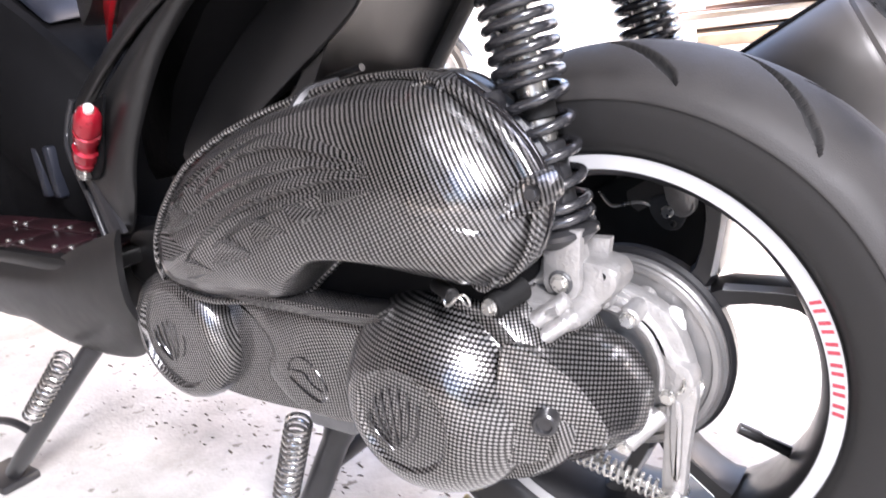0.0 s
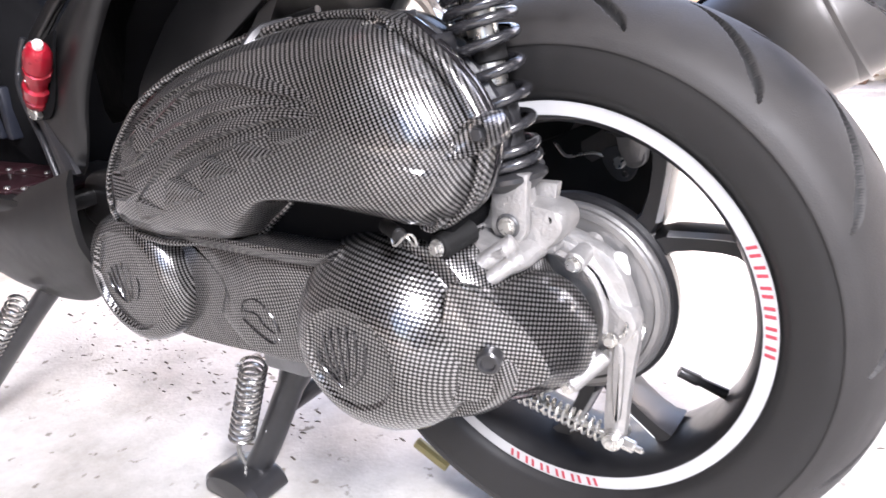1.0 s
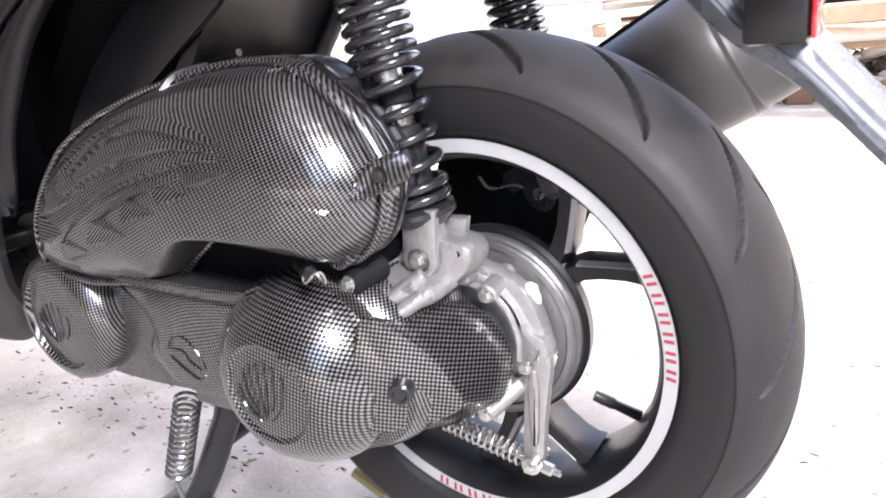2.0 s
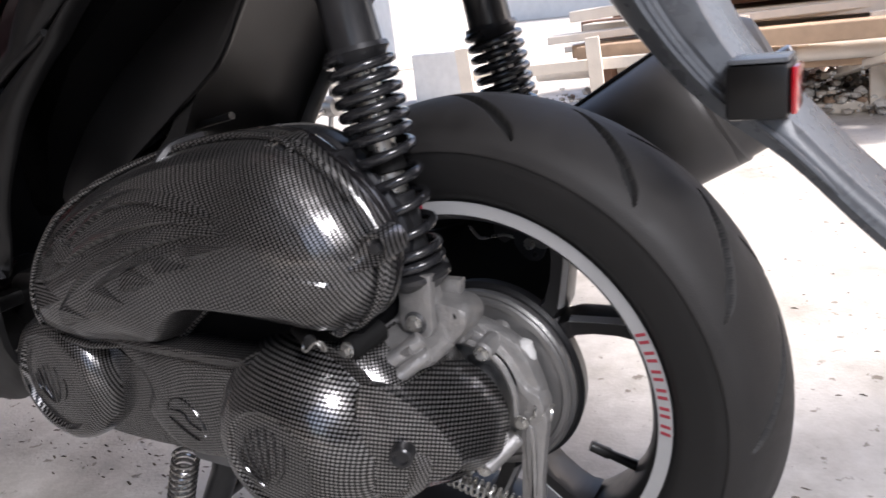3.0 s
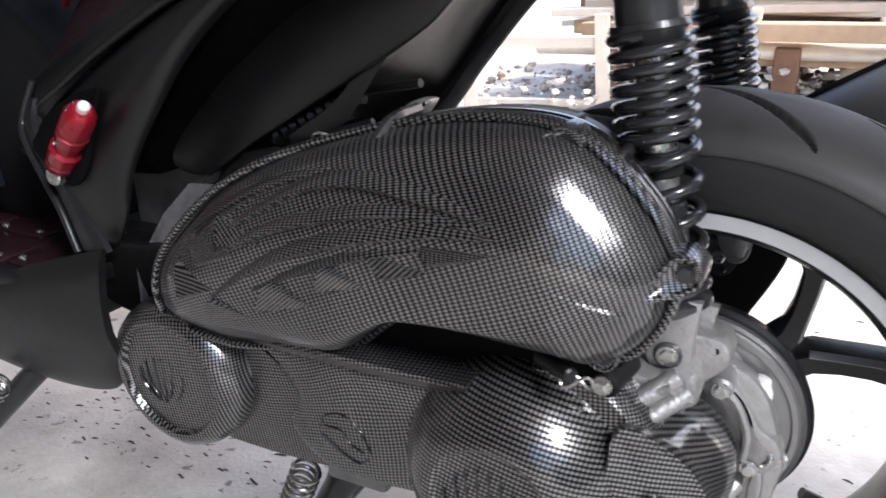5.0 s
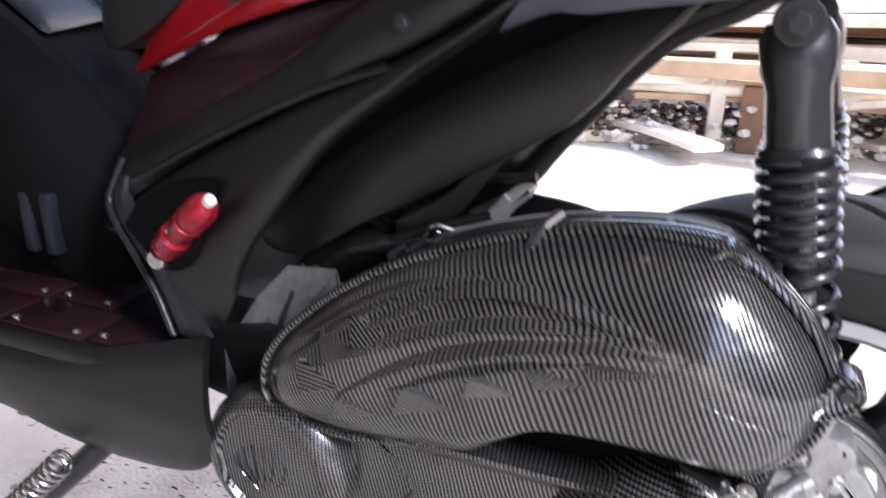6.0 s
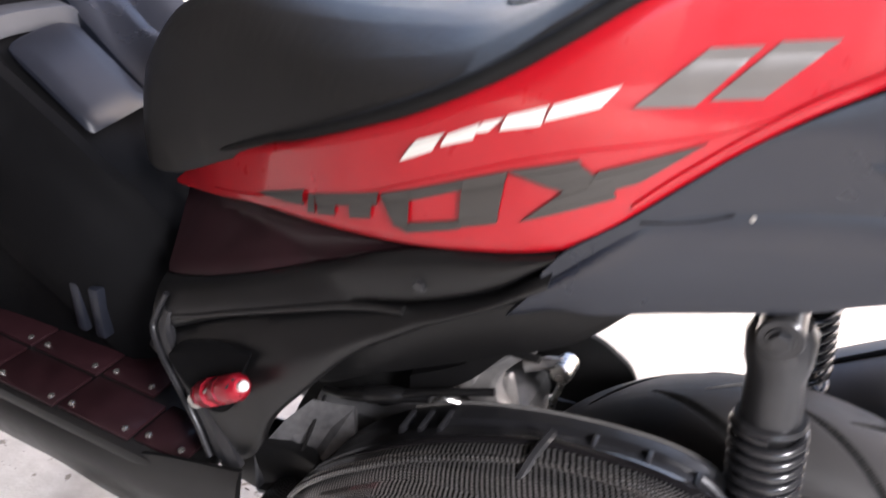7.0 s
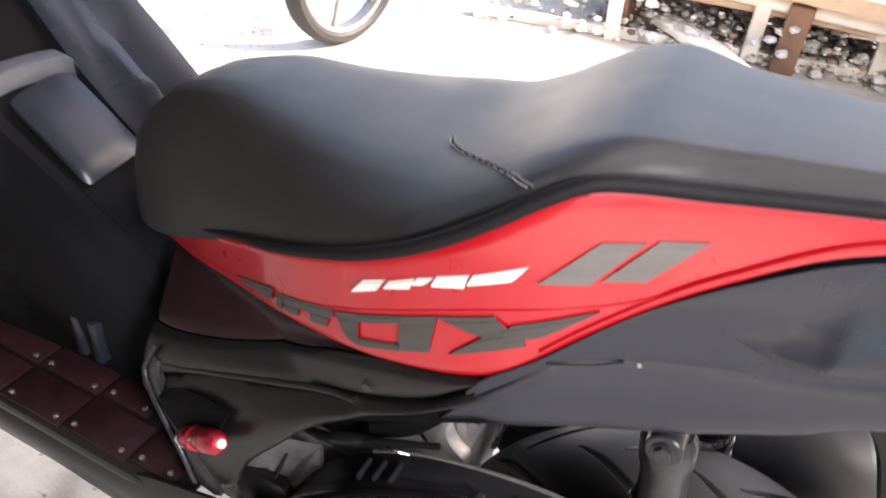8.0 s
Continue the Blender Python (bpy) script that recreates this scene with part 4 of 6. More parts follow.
def build_shock(y_low, y_top, x_low, label):
    shock = joint("shock_absorber", label=label)
    low, top = Vector((x_low, y_low, 0.379)), Vector((x_low - 0.050, y_top, 0.688))
    at = lambda s: low + (top - low) * s
    part("spring", wound(at(0.12), at(0.715), 0.0255, 0.0044, ((2.2, 0.0095), (4.0, 0.0205), (6.5, 0.0102))), SPRING, shock, "gloss black coil spring")
    part("damper_rod", rod(at(0.34), at(0.70), 0.0125, 20), CHROME, shock, "bright steel damper rod")
    part("damper_body", rod(at(0.08), at(0.34), 0.0165, 22), STEEL, shock)
    part("bump_stop", rod(at(0.40), at(0.46), 0.0155, 20), BLACK_MATT, shock)
    part("upper_seat", tube([at(0.68), at(0.710), at(0.722), at(0.735)], [0.020, 0.024, 0.0275, 0.026], 28), STEEL, shock)
    part("upper_cover", tube([at(0.72), at(0.74), at(0.86), at(0.90), at(0.97), at(1.0)], [0.0225, 0.0225, 0.0215, 0.0245, 0.0250, 0.020], 28), STEEL, shock, "black shock cover")
    part("lower_seat", tube([at(0.07), at(0.10), at(0.112), at(0.13)], [0.018, 0.030, 0.030, 0.022], 28), STEEL, shock)
    part("lower_fork", tube([at(-0.02), at(0.02), at(0.10)], [0.013, 0.017, 0.017], 20), ALLOY, shock)
    part("lower_eye", rod(low + Vector((0, -0.010, 0)), low + Vector((0, 0.010, 0)), 0.014, 22), ALLOY, shock)
    eye = part("upper_eye", rod(top + Vector((0, -0.027, 0)), top + Vector((0, 0.02, 0)), 0.0165, 26), STEEL, shock)
    bolt(top + Vector((0, -0.027, 0)), (0, -1, 0), 0.008, 0.006, STEEL, eye)
    return shock


build_shock(-0.1045, -0.100, -0.008, "black coil-over rear shock absorber beside the air box")
build_shock(0.118, 0.105, 0.010, "black coil-over rear shock absorber beside the silencer")

# ---- silencer ----
silencer = joint("silencer", label="satin black exhaust silencer")
sil_a, sil_b = Vector((-0.05, 0.165, 0.375)), Vector((0.235, 0.205, 0.535))
w = sil_b - sil_a
part("silencer_body", tube([sil_a - w * 0.25, sil_a - w * 0.1, sil_a, sil_a + w * 0.3, sil_a + w * 0.80, sil_a + w * 0.81, sil_a + w * 0.97, sil_b], [0.02, 0.035, 0.050, 0.062, 0.068, 0.0655, 0.064, 0.054], 48), MUFFLER, silencer)
part("heat_shield", tube([sil_a + w * 0.30 + Vector((0, -0.004, 0.006)), sil_a + w * 0.32 + Vector((0, -0.004, 0.006)), sil_a + w * 0.76 + Vector((0, -0.004, 0.006)), sil_a + w * 0.78 + Vector((0, -0.004, 0.006))], [0.060, 0.068, 0.072, 0.068], 48), MUFFLER, silencer)
rise = Vector((-w.z, 0, w.x)).normalized()
part("shield_seam", tube([sil_a + w * k + rise * (r + 0.001) + Vector((0, -0.012, 0.004)) for k, r in ((0.05, 0.052), (0.30, 0.0665), (0.55, 0.0705), (0.78, 0.0715), (0.97, 0.064))], 0.0042, 8), DEEP_BLACK, silencer, "black edge of the heat shield")
part("tail_pipe", rod(sil_b - w * 0.02, sil_b + w * 0.05, 0.014), CHROME, silencer)
part("far_arm", plate([(-0.277, 0.349), (-0.119, 0.381), (0.007, 0.423), (0.059, 0.391), (0.028, 0.307), (-0.014, 0.234), (-0.067, 0.223), (-0.224, 0.276)], 0.117, 0.127, 0.004), BLACK_MATT, silencer)
part("far_guard", plate([(-0.16, 0.30), (-0.12, 0.44), (-0.02, 0.475), (0.055, 0.445), (0.07, 0.40), (0.03, 0.36), (-0.05, 0.30)], 0.129, 0.137, 0.003), BLACK_MATT, silencer)

# ---- bodywork ----
red_top = [(-0.688, 0.611), (-0.6443, 0.6458), (-0.6113, 0.6694), (-0.4947, 0.7296), (-0.4374, 0.7557), (-0.3519, 0.7983), (-0.315, 0.818), (-0.2637, 0.849), (-0.2245, 0.878), (-0.1928, 0.903), (-0.1646, 0.9197), (-0.1338, 0.923), (-0.089, 0.9239), (-0.005, 0.9316), (0.087, 0.941), (0.237, 0.951)]
red_low = [(-0.688, 0.605), (-0.586, 0.6369), (-0.517, 0.6602), (-0.4073, 0.6883), (-0.3247, 0.7068), (-0.2739, 0.719), (-0.2338, 0.729), (-0.1965, 0.743), (-0.1691, 0.7662), (-0.1447, 0.7913), (-0.09753, 0.8336), (-0.059, 0.8601), (0.007, 0.8982), (0.087, 0.918), (0.237, 0.936)]
part("side_panel", sheet(red_top, red_low, side, 0.006, 70, 16, 0.002, 0.0), RED, scooter, "gloss red side panel with grey and pale prints")
side_panel = scooter.children[-1]
crease = [(x, side(x, z) - 0.0016, z) for x, z in spline([(-0.586, 0.6469), (-0.5258, 0.668), (-0.3839, 0.7277), (-0.2935, 0.773), (-0.2161, 0.807), (-0.1311, 0.8296), (-0.083, 0.8527)], 8)]

part("panel_crease", tube(crease, 0.0016, 8), RED, side_panel)
# rolled upper edge and a bead along the lower border of its tail
part("panel_edge", tube([(x, side(x, z) - 0.0030, z - 0.0035) for x, z in spline(red_top[10:], 6)], 0.0024, 8), RED, side_panel)
part("panel_edge", tube([(x, side(x, z) - 0.0026, z + 0.0110) for x, z in spline(red_low[8:], 6)], 0.0020, 8), RED, side_panel)
# grey and pale prints on the panel
for quad in ([(-0.1474, 0.8806), (-0.1193, 0.8842), (-0.1474, 0.8466), (-0.1809, 0.8427)], [(-0.1111, 0.8872), (-0.08, 0.8916), (-0.112, 0.8543), (-0.1401, 0.8507)]):
    part("grey_bar", patch(quad, side, 0.0042), DECAL_PALE, side_panel, "grey slanted bar")
prints = ([(-0.4267, 0.7119), (-0.4194, 0.714), (-0.4199, 0.697), (-0.4286, 0.6939)], [(-0.4189, 0.715), (-0.3499, 0.7433), (-0.3519, 0.7313), (-0.417, 0.7061)], [(-0.416, 0.7061), (-0.3946, 0.7165), (-0.3956, 0.7055), (-0.415, 0.6981)],
          [(-0.3791, 0.7228), (-0.3558, 0.7322), (-0.3577, 0.7182), (-0.3781, 0.7108)], [(-0.348, 0.7424), (-0.3218, 0.7549), (-0.3218, 0.7199), (-0.3344, 0.7216)], [(-0.3218, 0.7549), (-0.2804, 0.775), (-0.2804, 0.767), (-0.3218, 0.7459)],
          [(-0.3218, 0.7279), (-0.2795, 0.744), (-0.2795, 0.737), (-0.3218, 0.7199)], [(-0.2804, 0.775), (-0.2497, 0.789), (-0.2534, 0.749), (-0.2804, 0.738)], [(-0.2497, 0.789), (-0.2068, 0.805), (-0.1873, 0.792), (-0.2096, 0.782)],
          [(-0.1928, 0.8), (-0.1356, 0.8242), (-0.1682, 0.7951), (-0.2012, 0.779)], [(-0.2114, 0.783), (-0.1846, 0.799), (-0.18, 0.7826), (-0.2366, 0.755)], [(-0.4986, 0.6825), (-0.4335, 0.7128), (-0.4345, 0.6987), (-0.4607, 0.6903)])
for k, quad in enumerate(prints):
    part("grey_print", patch(quad, side, 0.0042 + 0.0001 * k), DECAL, side_panel)
# pale raised badge, as slanted plain shapes
for k, quad in enumerate(([(-0.3189, 0.7929), (-0.2972, 0.804), (-0.3056, 0.789), (-0.3315, 0.7737)], [(-0.2944, 0.804), (-0.272, 0.817), (-0.2758, 0.805), (-0.2991, 0.794)], [(-0.2702, 0.818), (-0.2562, 0.824), (-0.2655, 0.813), (-0.2758, 0.809)],
                          [(-0.2543, 0.826), (-0.2292, 0.837), (-0.232, 0.824), (-0.2581, 0.815)], [(-0.2264, 0.838), (-0.1891, 0.855), (-0.1984, 0.841), (-0.2301, 0.827)])):
    part("badge_shape", patch(quad, side, 0.0052, thick=0.0014), PALE, side_panel)
part("panel_gap", tube([(x, side(x, z) - 0.0030, z) for x, z in spline([(-0.1628, 0.7665), (-0.1429, 0.7681), (-0.1265, 0.7711), (-0.1093, 0.777)], 6)], 0.0008, 6), BLACK_MATT, scooter)

# side covers below the red panel
gloss_top = [(-0.6734, 0.6033), (-0.586, 0.6339), (-0.517, 0.6562), (-0.4073, 0.6843), (-0.3247, 0.7028), (-0.2739, 0.715), (-0.2338, 0.725), (-0.2105, 0.736)]
line_a = [(-0.6365, 0.546), (-0.5811, 0.568), (-0.5258, 0.593), (-0.4218, 0.645), (-0.3529, 0.6863), (-0.3028, 0.709), (-0.2562, 0.721), (-0.2105, 0.733)]
line_b = [(-0.6394, 0.4839), (-0.5666, 0.5303), (-0.4947, 0.5716), (-0.4131, 0.6131), (-0.3131, 0.659), (-0.2543, 0.69), (-0.2282, 0.712), (-0.2105, 0.729)]
low_edge = [(-0.630, 0.474), (-0.585, 0.462), (-0.552, 0.434), (-0.530, 0.403), (-0.505, 0.399), (-0.484, 0.413), (-0.466, 0.442), (-0.447, 0.487), (-0.406, 0.542), (-0.364, 0.592), (-0.2991, 0.642), (-0.2534, 0.673), (-0.2124, 0.698)]
part("gloss_cover", sheet(gloss_top, line_a, side, 0.006, 40, 10, -0.004, -0.008), PLUM, scooter, "gloss dark side cover")
cover = part("side_cover_strip", sheet(line_a, line_b, side, 0.006, 40, 8, 0.001, 0.004), BLACK, scooter)
bolt((-0.308, side(-0.3028, 0.692) - 0.004, 0.680), (0, -1, 0), 0.005, 0.004, STEEL, cover)
lower_cover = part("lower_side_cover", sheet([(x, z - 0.004) for x, z in line_b], low_edge, side, 0.007, 48, 14, -0.003, 0.010), BLACK, scooter, "satin black lower side cover")
part("cover_ridge", tube([(x, side(x, z) - 0.001, z) for x, z in spline([(-0.600, 0.524), (-0.5559, 0.545), (-0.4937, 0.577), (-0.3907, 0.6246), (-0.3227, 0.6480)], 8)], 0.004, 10), BLACK, lower_cover)
# broad turned-up border along its front, down to the footboard
part("cover_border", sheet([(-0.616, 0.530), (-0.622, 0.500), (-0.582, 0.470), (-0.550, 0.4386), (-0.529, 0.402)], [(-0.598, 0.530), (-0.596, 0.508), (-0.556, 0.478), (-0.523, 0.450), (-0.488, 0.406)], side, 0.010, 40, 5, 0.008, 0.0), SATIN, lower_cover, "satin black turned-up border")
part("cover_front_rim", tube([(x, side(x, z) - 0.009, z) for x, z in spline([(-0.610, 0.545), (-0.6205, 0.520), (-0.623, 0.500), (-0.582, 0.468), (-0.550, 0.4366), (-0.529, 0.400)], 8)], 0.0035, 10), SATIN, lower_cover)
# tail cowl
cowl_top = [(-0.2189, 0.718), (-0.2049, 0.739), (-0.1737, 0.7648), (-0.1492, 0.7878), (-0.09935, 0.8318), (-0.043, 0.8676), (0.014, 0.896), (0.087, 0.914), (0.237, 0.932)]
cowl_low = [(-0.2394, 0.676), (-0.2068, 0.690), (-0.1837, 0.690), (-0.1474, 0.6950), (-0.09844, 0.7010), (-0.058, 0.708), (-0.019, 0.721), (0.032, 0.739), (0.06, 0.756), (0.107, 0.771), (0.237, 0.811)]
ridge = [(-0.2152, 0.712), (-0.1746, 0.7529), (-0.1474, 0.7716), (-0.1111, 0.7782), (-0.047, 0.7867), (0.013, 0.7921), (0.047, 0.8001), (0.107, 0.821), (0.237, 0.871)]
cowl = part("tail_cowl", sheet(ridge, cowl_low, side, 0.012, 60, 12, 0.0025, 0.004, turned=0.001), GREY_PLASTIC, scooter, "dark grey tail cowl")
part("cowl_upper", sheet(cowl_top, [(x, z - 0.003) for x, z in ridge], side, 0.012, 60, 12, 0.0022, 0.000, turned=0.001), GREY_PLASTIC, cowl)
step_top = [(-0.046, 0.8235), (-0.021, 0.8395), (0.0095, 0.868), (0.0305, 0.892), (0.057, 0.904), (0.147, 0.920)]
step_low = [(-0.046, 0.8205), (-0.012, 0.8125), (0.015, 0.8125), (0.045, 0.821), (0.087, 0.834), (0.147, 0.860)]


def cowl_fold(x, z):
    """The step leans out towards its lower edge, more so towards the tail."""
    high, low = [float(np.interp(x, [p[0] for p in line], [p[1] for p in line])) for line in (step_top, step_low)]
    s = min(1.0, max(0.0, (high - z) / max(0.004, high - low)))
    return side(x, z) - 0.016 * s * s * min(1.0, max(0.0, (x + 0.046) / 0.07))


part("cowl_step", sheet(step_top, step_low, cowl_fold, 0.016, 40, 14, 0.0020, 0.0, turned=0.0012), GREY_PLASTIC, cowl)
bolt((-0.098, side(-0.098, 0.776) - 0.003, 0.776), (0, -1, 0), 0.0016, 0.0012, CHROME, cowl)

# far side of the bodywork, a mirror image of the near one
far_side = lambda x, z: -side(x, z)
part("far_side_panel", sheet(red_top, red_low, far_side, -0.006, 40, 8, -0.002), RED, scooter)
part("far_cover", sheet(gloss_top, low_edge, far_side, -0.006, 40, 10, 0.0), BLACK, scooter)
part("far_cowl", sheet(cowl_top, cowl_low, far_side, -0.007, 40, 10, 0.0), GREY_PLASTIC, scooter)
# inner tray between the two sides
tray = bmesh.new()
loops = []
for x, z0, z1, half in ((-0.67, 0.42, 0.58, 0.035), (-0.55, 0.44, 0.64, 0.085), (-0.45, 0.53, 0.69, 0.125), (-0.35, 0.60, 0.70, 0.145), (-0.25, 0.655, 0.75, 0.145), (-0.12, 0.715, 0.83, 0.115), (0.0, 0.755, 0.89, 0.09), (0.22, 0.84, 0.93, 0.05)):
    loops.append([(x, y * half, z) for y, z in ((-1, z0 + 0.02), (-0.8, z0), (0.8, z0), (1, z0 + 0.02), (1, z1), (0.7, z1 + 0.02), (-0.7, z1 + 0.02), (-1, z1))])
rings(tray, loops)
part("inner_tray", tray, DEEP_BLACK, scooter)
# inner mudguard over the front of the wheel; its lit rear edge painted pale
edge_xz = [(-0.36, 0.455), (-0.305, 0.492), (-0.265, 0.543), (-0.225, 0.592), (-0.190, 0.630), (-0.155, 0.660), (-0.093, 0.690), (-0.03, 0.735)]
guard = bmesh.new()
loops = []
for x, z in spline(edge_xz, 5):
    half = 0.108
    loops.append([(x, y * half, z + dz) for y, dz in ((-0.80, 0.02), (-0.78, 0.034), (-0.4, 0.045), (0.5, 0.040), (0.9, 0.018), (1, 0.0), (1, 0.012), (0.9, 0.030), (0.5, 0.052), (-0.4, 0.057), (-0.82, 0.046))])
rings(guard, loops)
part("inner_mudguard", guard, BLACK, scooter, "black inner mudguard")
part("mudguard_edge", tube([(x + 0.004, 0.103, z + 0.002) for x, z in spline(edge_xz, 5)], 0.0085, 10), LIT_EDGE, scooter, "mudguard edge painted pale where it catches light")
wall_in = [(-0.52, 0.45), (-0.47, 0.52), (-0.39, 0.585), (-0.29, 0.64), (-0.18, 0.70), (-0.06, 0.755), (-0.03, 0.735), (-0.093, 0.690), (-0.155, 0.660), (-0.19, 0.630), (-0.225, 0.592), (-0.265, 0.543), (-0.305, 0.492), (-0.36, 0.455), (-0.43, 0.44)]
part("mudguard_side", plate(wall_in, 0.098, 0.110, 0.003, 4), BLACK, scooter)
flap = [(-0.40, 0.475), (-0.305, 0.489), (-0.226, 0.482), (-0.194, 0.469), (-0.169, 0.447), (-0.162, 0.40), (-0.25, 0.38), (-0.37, 0.40)]
part("mudguard_flap", plate(flap, 0.0965, 0.1065, 0.003, 4), BLACK_MATT, scooter)
near_in = [(-0.50, 0.47), (-0.44, 0.535), (-0.36, 0.60), (-0.27, 0.645), (-0.18, 0.69), (-0.10, 0.73), (-0.125, 0.692), (-0.164, 0.652), (-0.187, 0.624), (-0.215, 0.598), (-0.27, 0.565), (-0.33, 0.53), (-0.40, 0.49), (-0.46, 0.455)]
part("mudguard_side", plate(near_in, -0.098, -0.088, 0.003, 4), BLACK, scooter)

# ---- seat ----
seat_rows = [(-0.741, 0.664, 0.690, 0.016, 0.6), (-0.727, 0.650, 0.722, 0.042, 0.62), (-0.698, 0.641, 0.762, 0.064, 0.66), (-0.640, 0.657, 0.815, 0.084, 0.66), (-0.560, 0.698, 0.843, 0.107, 0.62), (-0.489, 0.733, 0.847, 0.131, 0.58),
             (-0.411, 0.769, 0.852, 0.157, 0.56), (-0.353, 0.799, 0.859, 0.172, 0.56), (-0.305, 0.824, 0.866, 0.177, 0.56), (-0.267, 0.850, 0.884, 0.175, 0.58), (-0.235, 0.878, 0.905, 0.170, 0.64), (-0.202, 0.903, 0.926, 0.161, 0.7),
             (-0.156, 0.921, 0.944, 0.135, 0.78), (-0.093, 0.921, 0.944, 0.105, 0.8), (-0.013, 0.928, 0.949, 0.082, 0.8), (0.087, 0.937, 0.956, 0.062, 0.8), (0.207, 0.949, 0.966, 0.040, 0.78)]
bm = bmesh.new()
cols = [np.array(c) for c in spline(seat_rows, 5)]
loops = []
for x, z0, z1, w, flat in cols:
    h = z1 - z0
    half = [(0.88, -0.012), (0.985, -0.010), (1.0, 0.0), (0.985, 0.25 * h), (flat + (1 - flat) * 0.72, 0.62 * h), (flat + (1 - flat) * 0.30, 0.90 * h), (flat * 0.95, 0.985 * h), (flat * 0.6, 1.02 * h), (0.0, 1.03 * h)]
    if x > -0.20:
        crisp = min(1.0, (x + 0.20) / 0.05)
        sharp = [(0.90, -0.010), (0.985, -0.008), (1.0, 0.0), (0.985, 0.30 * h), (flat + (1 - flat) * 0.52, 0.70 * h), (flat + (1 - flat) * 0.16, 0.98 * h), (flat * 0.98, 1.0 * h), (flat * 0.6, 1.03 * h), (0.0, 1.05 * h)]
        half = [(a + (b - a) * crisp, p + (q - p) * crisp) for (a, p), (b, q) in zip(half, sharp)]
    ring = [(x, -w * a, z0 + dz) for a, dz in half] + [(x, w * a, z0 + dz) for a, dz in half[-2::-1]]
    loops.append(ring)
rings(bm, loops)
seat = part("seat", bm, VINYL, scooter, "black vinyl two-level seat")
top_of_seat = BVHTree.FromPolygons([tuple(v.co) for v in seat.data.vertices], [tuple(q.vertices) for q in seat.data.polygons])
seam = []
for x, y in spline([(-0.313, -0.050), (-0.308, -0.061), (-0.296, -0.073), (-0.266, -0.102), (-0.240, -0.1295), (-0.216, -0.1525), (-0.203, -0.159)], 6):
    hit_at = top_of_seat.ray_cast(Vector((x, y, 2.0)), Vector((0, 0, -1)))[0]
    if hit_at:
        seam.append(hit_at + Vector((0, 0, 0.0005)))
part("seam", tube(seam, 0.0011, 8), BLACK_MATT, seat, "stitched seam")
for k in range(2, len(seam) - 2, 2):
    way = (seam[k + 1] - seam[k]).normalized()
    for lift in (Vector((-0.0012, -0.0022, 0.0009)), Vector((0.0014, 0.0020, 0.0012))):
        part("stitch", tube([seam[k] + lift - way * 0.0032, seam[k] + lift, seam[k] + lift + way * 0.0032], 0.00055, 6), THREAD, seat)
strip = [(x, side(x, z) - 0.003, z + 0.0035) for x, z in spline([(x, z) for x, z in red_top if x > -0.62], 6)]
part("seat_base", tube(strip, [min(0.0062, 0.0022 + 0.0002 * k) for k in range(len(strip))], 10), BLACK_MATT, seat, "black seat base edge")

# ---- footboard and tunnel ----
board = part("footboard", block(-1.02, -0.545, -0.215, -0.04, 0.352, 0.372, 0.006), BLACK, scooter, "black footboard")
for i, (x0, x1, y0, y1) in enumerate(((-0.99, -0.86, -0.208, -0.15), (-0.855, -0.75, -0.208, -0.15), (-0.745, -0.64, -0.205, -0.145), (-0.635, -0.565, -0.20, -0.14), (-0.99, -0.86, -0.145, -0.08), (-0.855, -0.75, -0.145, -0.08), (-0.745, -0.665, -0.14, -0.08))):
    plate_ob = part("foot_plate", block(x0, x1, y0, y1, 0.3715, 0.377, 0.002), PLUM, board, "dark plum gloss tread plate")
    for x in (x0 + 0.012, x1 - 0.012):
        part("screw", lathe([(0.0038, 0.0), (0.0036, 0.002), (0.0015, 0.0028)], 12), CHROME, plate_ob).matrix_basis = pose(x, y0 + 0.010, 0.377, 90, 0, 0)
skirt_top = [(-1.02, 0.356), (-0.80, 0.352), (-0.66, 0.360), (-0.57, 0.388), (-0.48, 0.414)]
skirt_low = [(-1.02, 0.27), (-0.85, 0.262), (-0.775, 0.262), (-0.70, 0.242), (-0.60, 0.238), (-0.52, 0.255), (-0.485, 0.30)]
part("footboard_skirt", sheet(skirt_top, skirt_low, lambda x, z: -0.214 + 0.25 * max(0.0, 0.33 - z), 0.008, 40, 10, 0.0, 0.006), BLACK, scooter, "black footboard skirt")
part("belly", block(-0.98, -0.63, -0.17, 0.17, 0.262, 0.352, 0.03), BLACK_MATT, scooter)
tunnel_bm = bmesh.new()
loops = []
for x, top, w in ((-1.30, 0.99, 1.55), (-1.18, 0.92, 1.35), (-1.06, 0.846, 1.2), (-0.98, 0.786, 1.1), (-0.945, 0.752, 1.06), (-0.925, 0.733, 1.04), (-0.90, 0.708, 1.02), (-0.86, 0.684, 1.0), (-0.80, 0.648, 0.98), (-0.765, 0.622, 0.95), (-0.735, 0.595, 0.85), (-0.70, 0.54, 0.6)):
    loops.append([(x, y * w, max(0.30, top - d)) for y, d in ((-0.104, 2), (-0.106, 0.245), (-0.122, 0.215), (-0.130, 0.150), (-0.124, 0.075), (-0.112, 0.046), (-0.100, 0.036), (-0.093, 0.016), (-0.084, 0.002), (-0.070, 0.0), (-0.064, 0.010), (-0.058, 0.014),
                                                        (0.054, 0.012), (0.066, 0.014), (0.098, 0.040), (0.118, 0.10), (0.122, 0.20), (0.112, 2))])
rings(tunnel_bm, loops)
tunnel = part("centre_tunnel", tunnel_bm, DEEP_BLACK, scooter, "dark grey plastic centre tunnel")
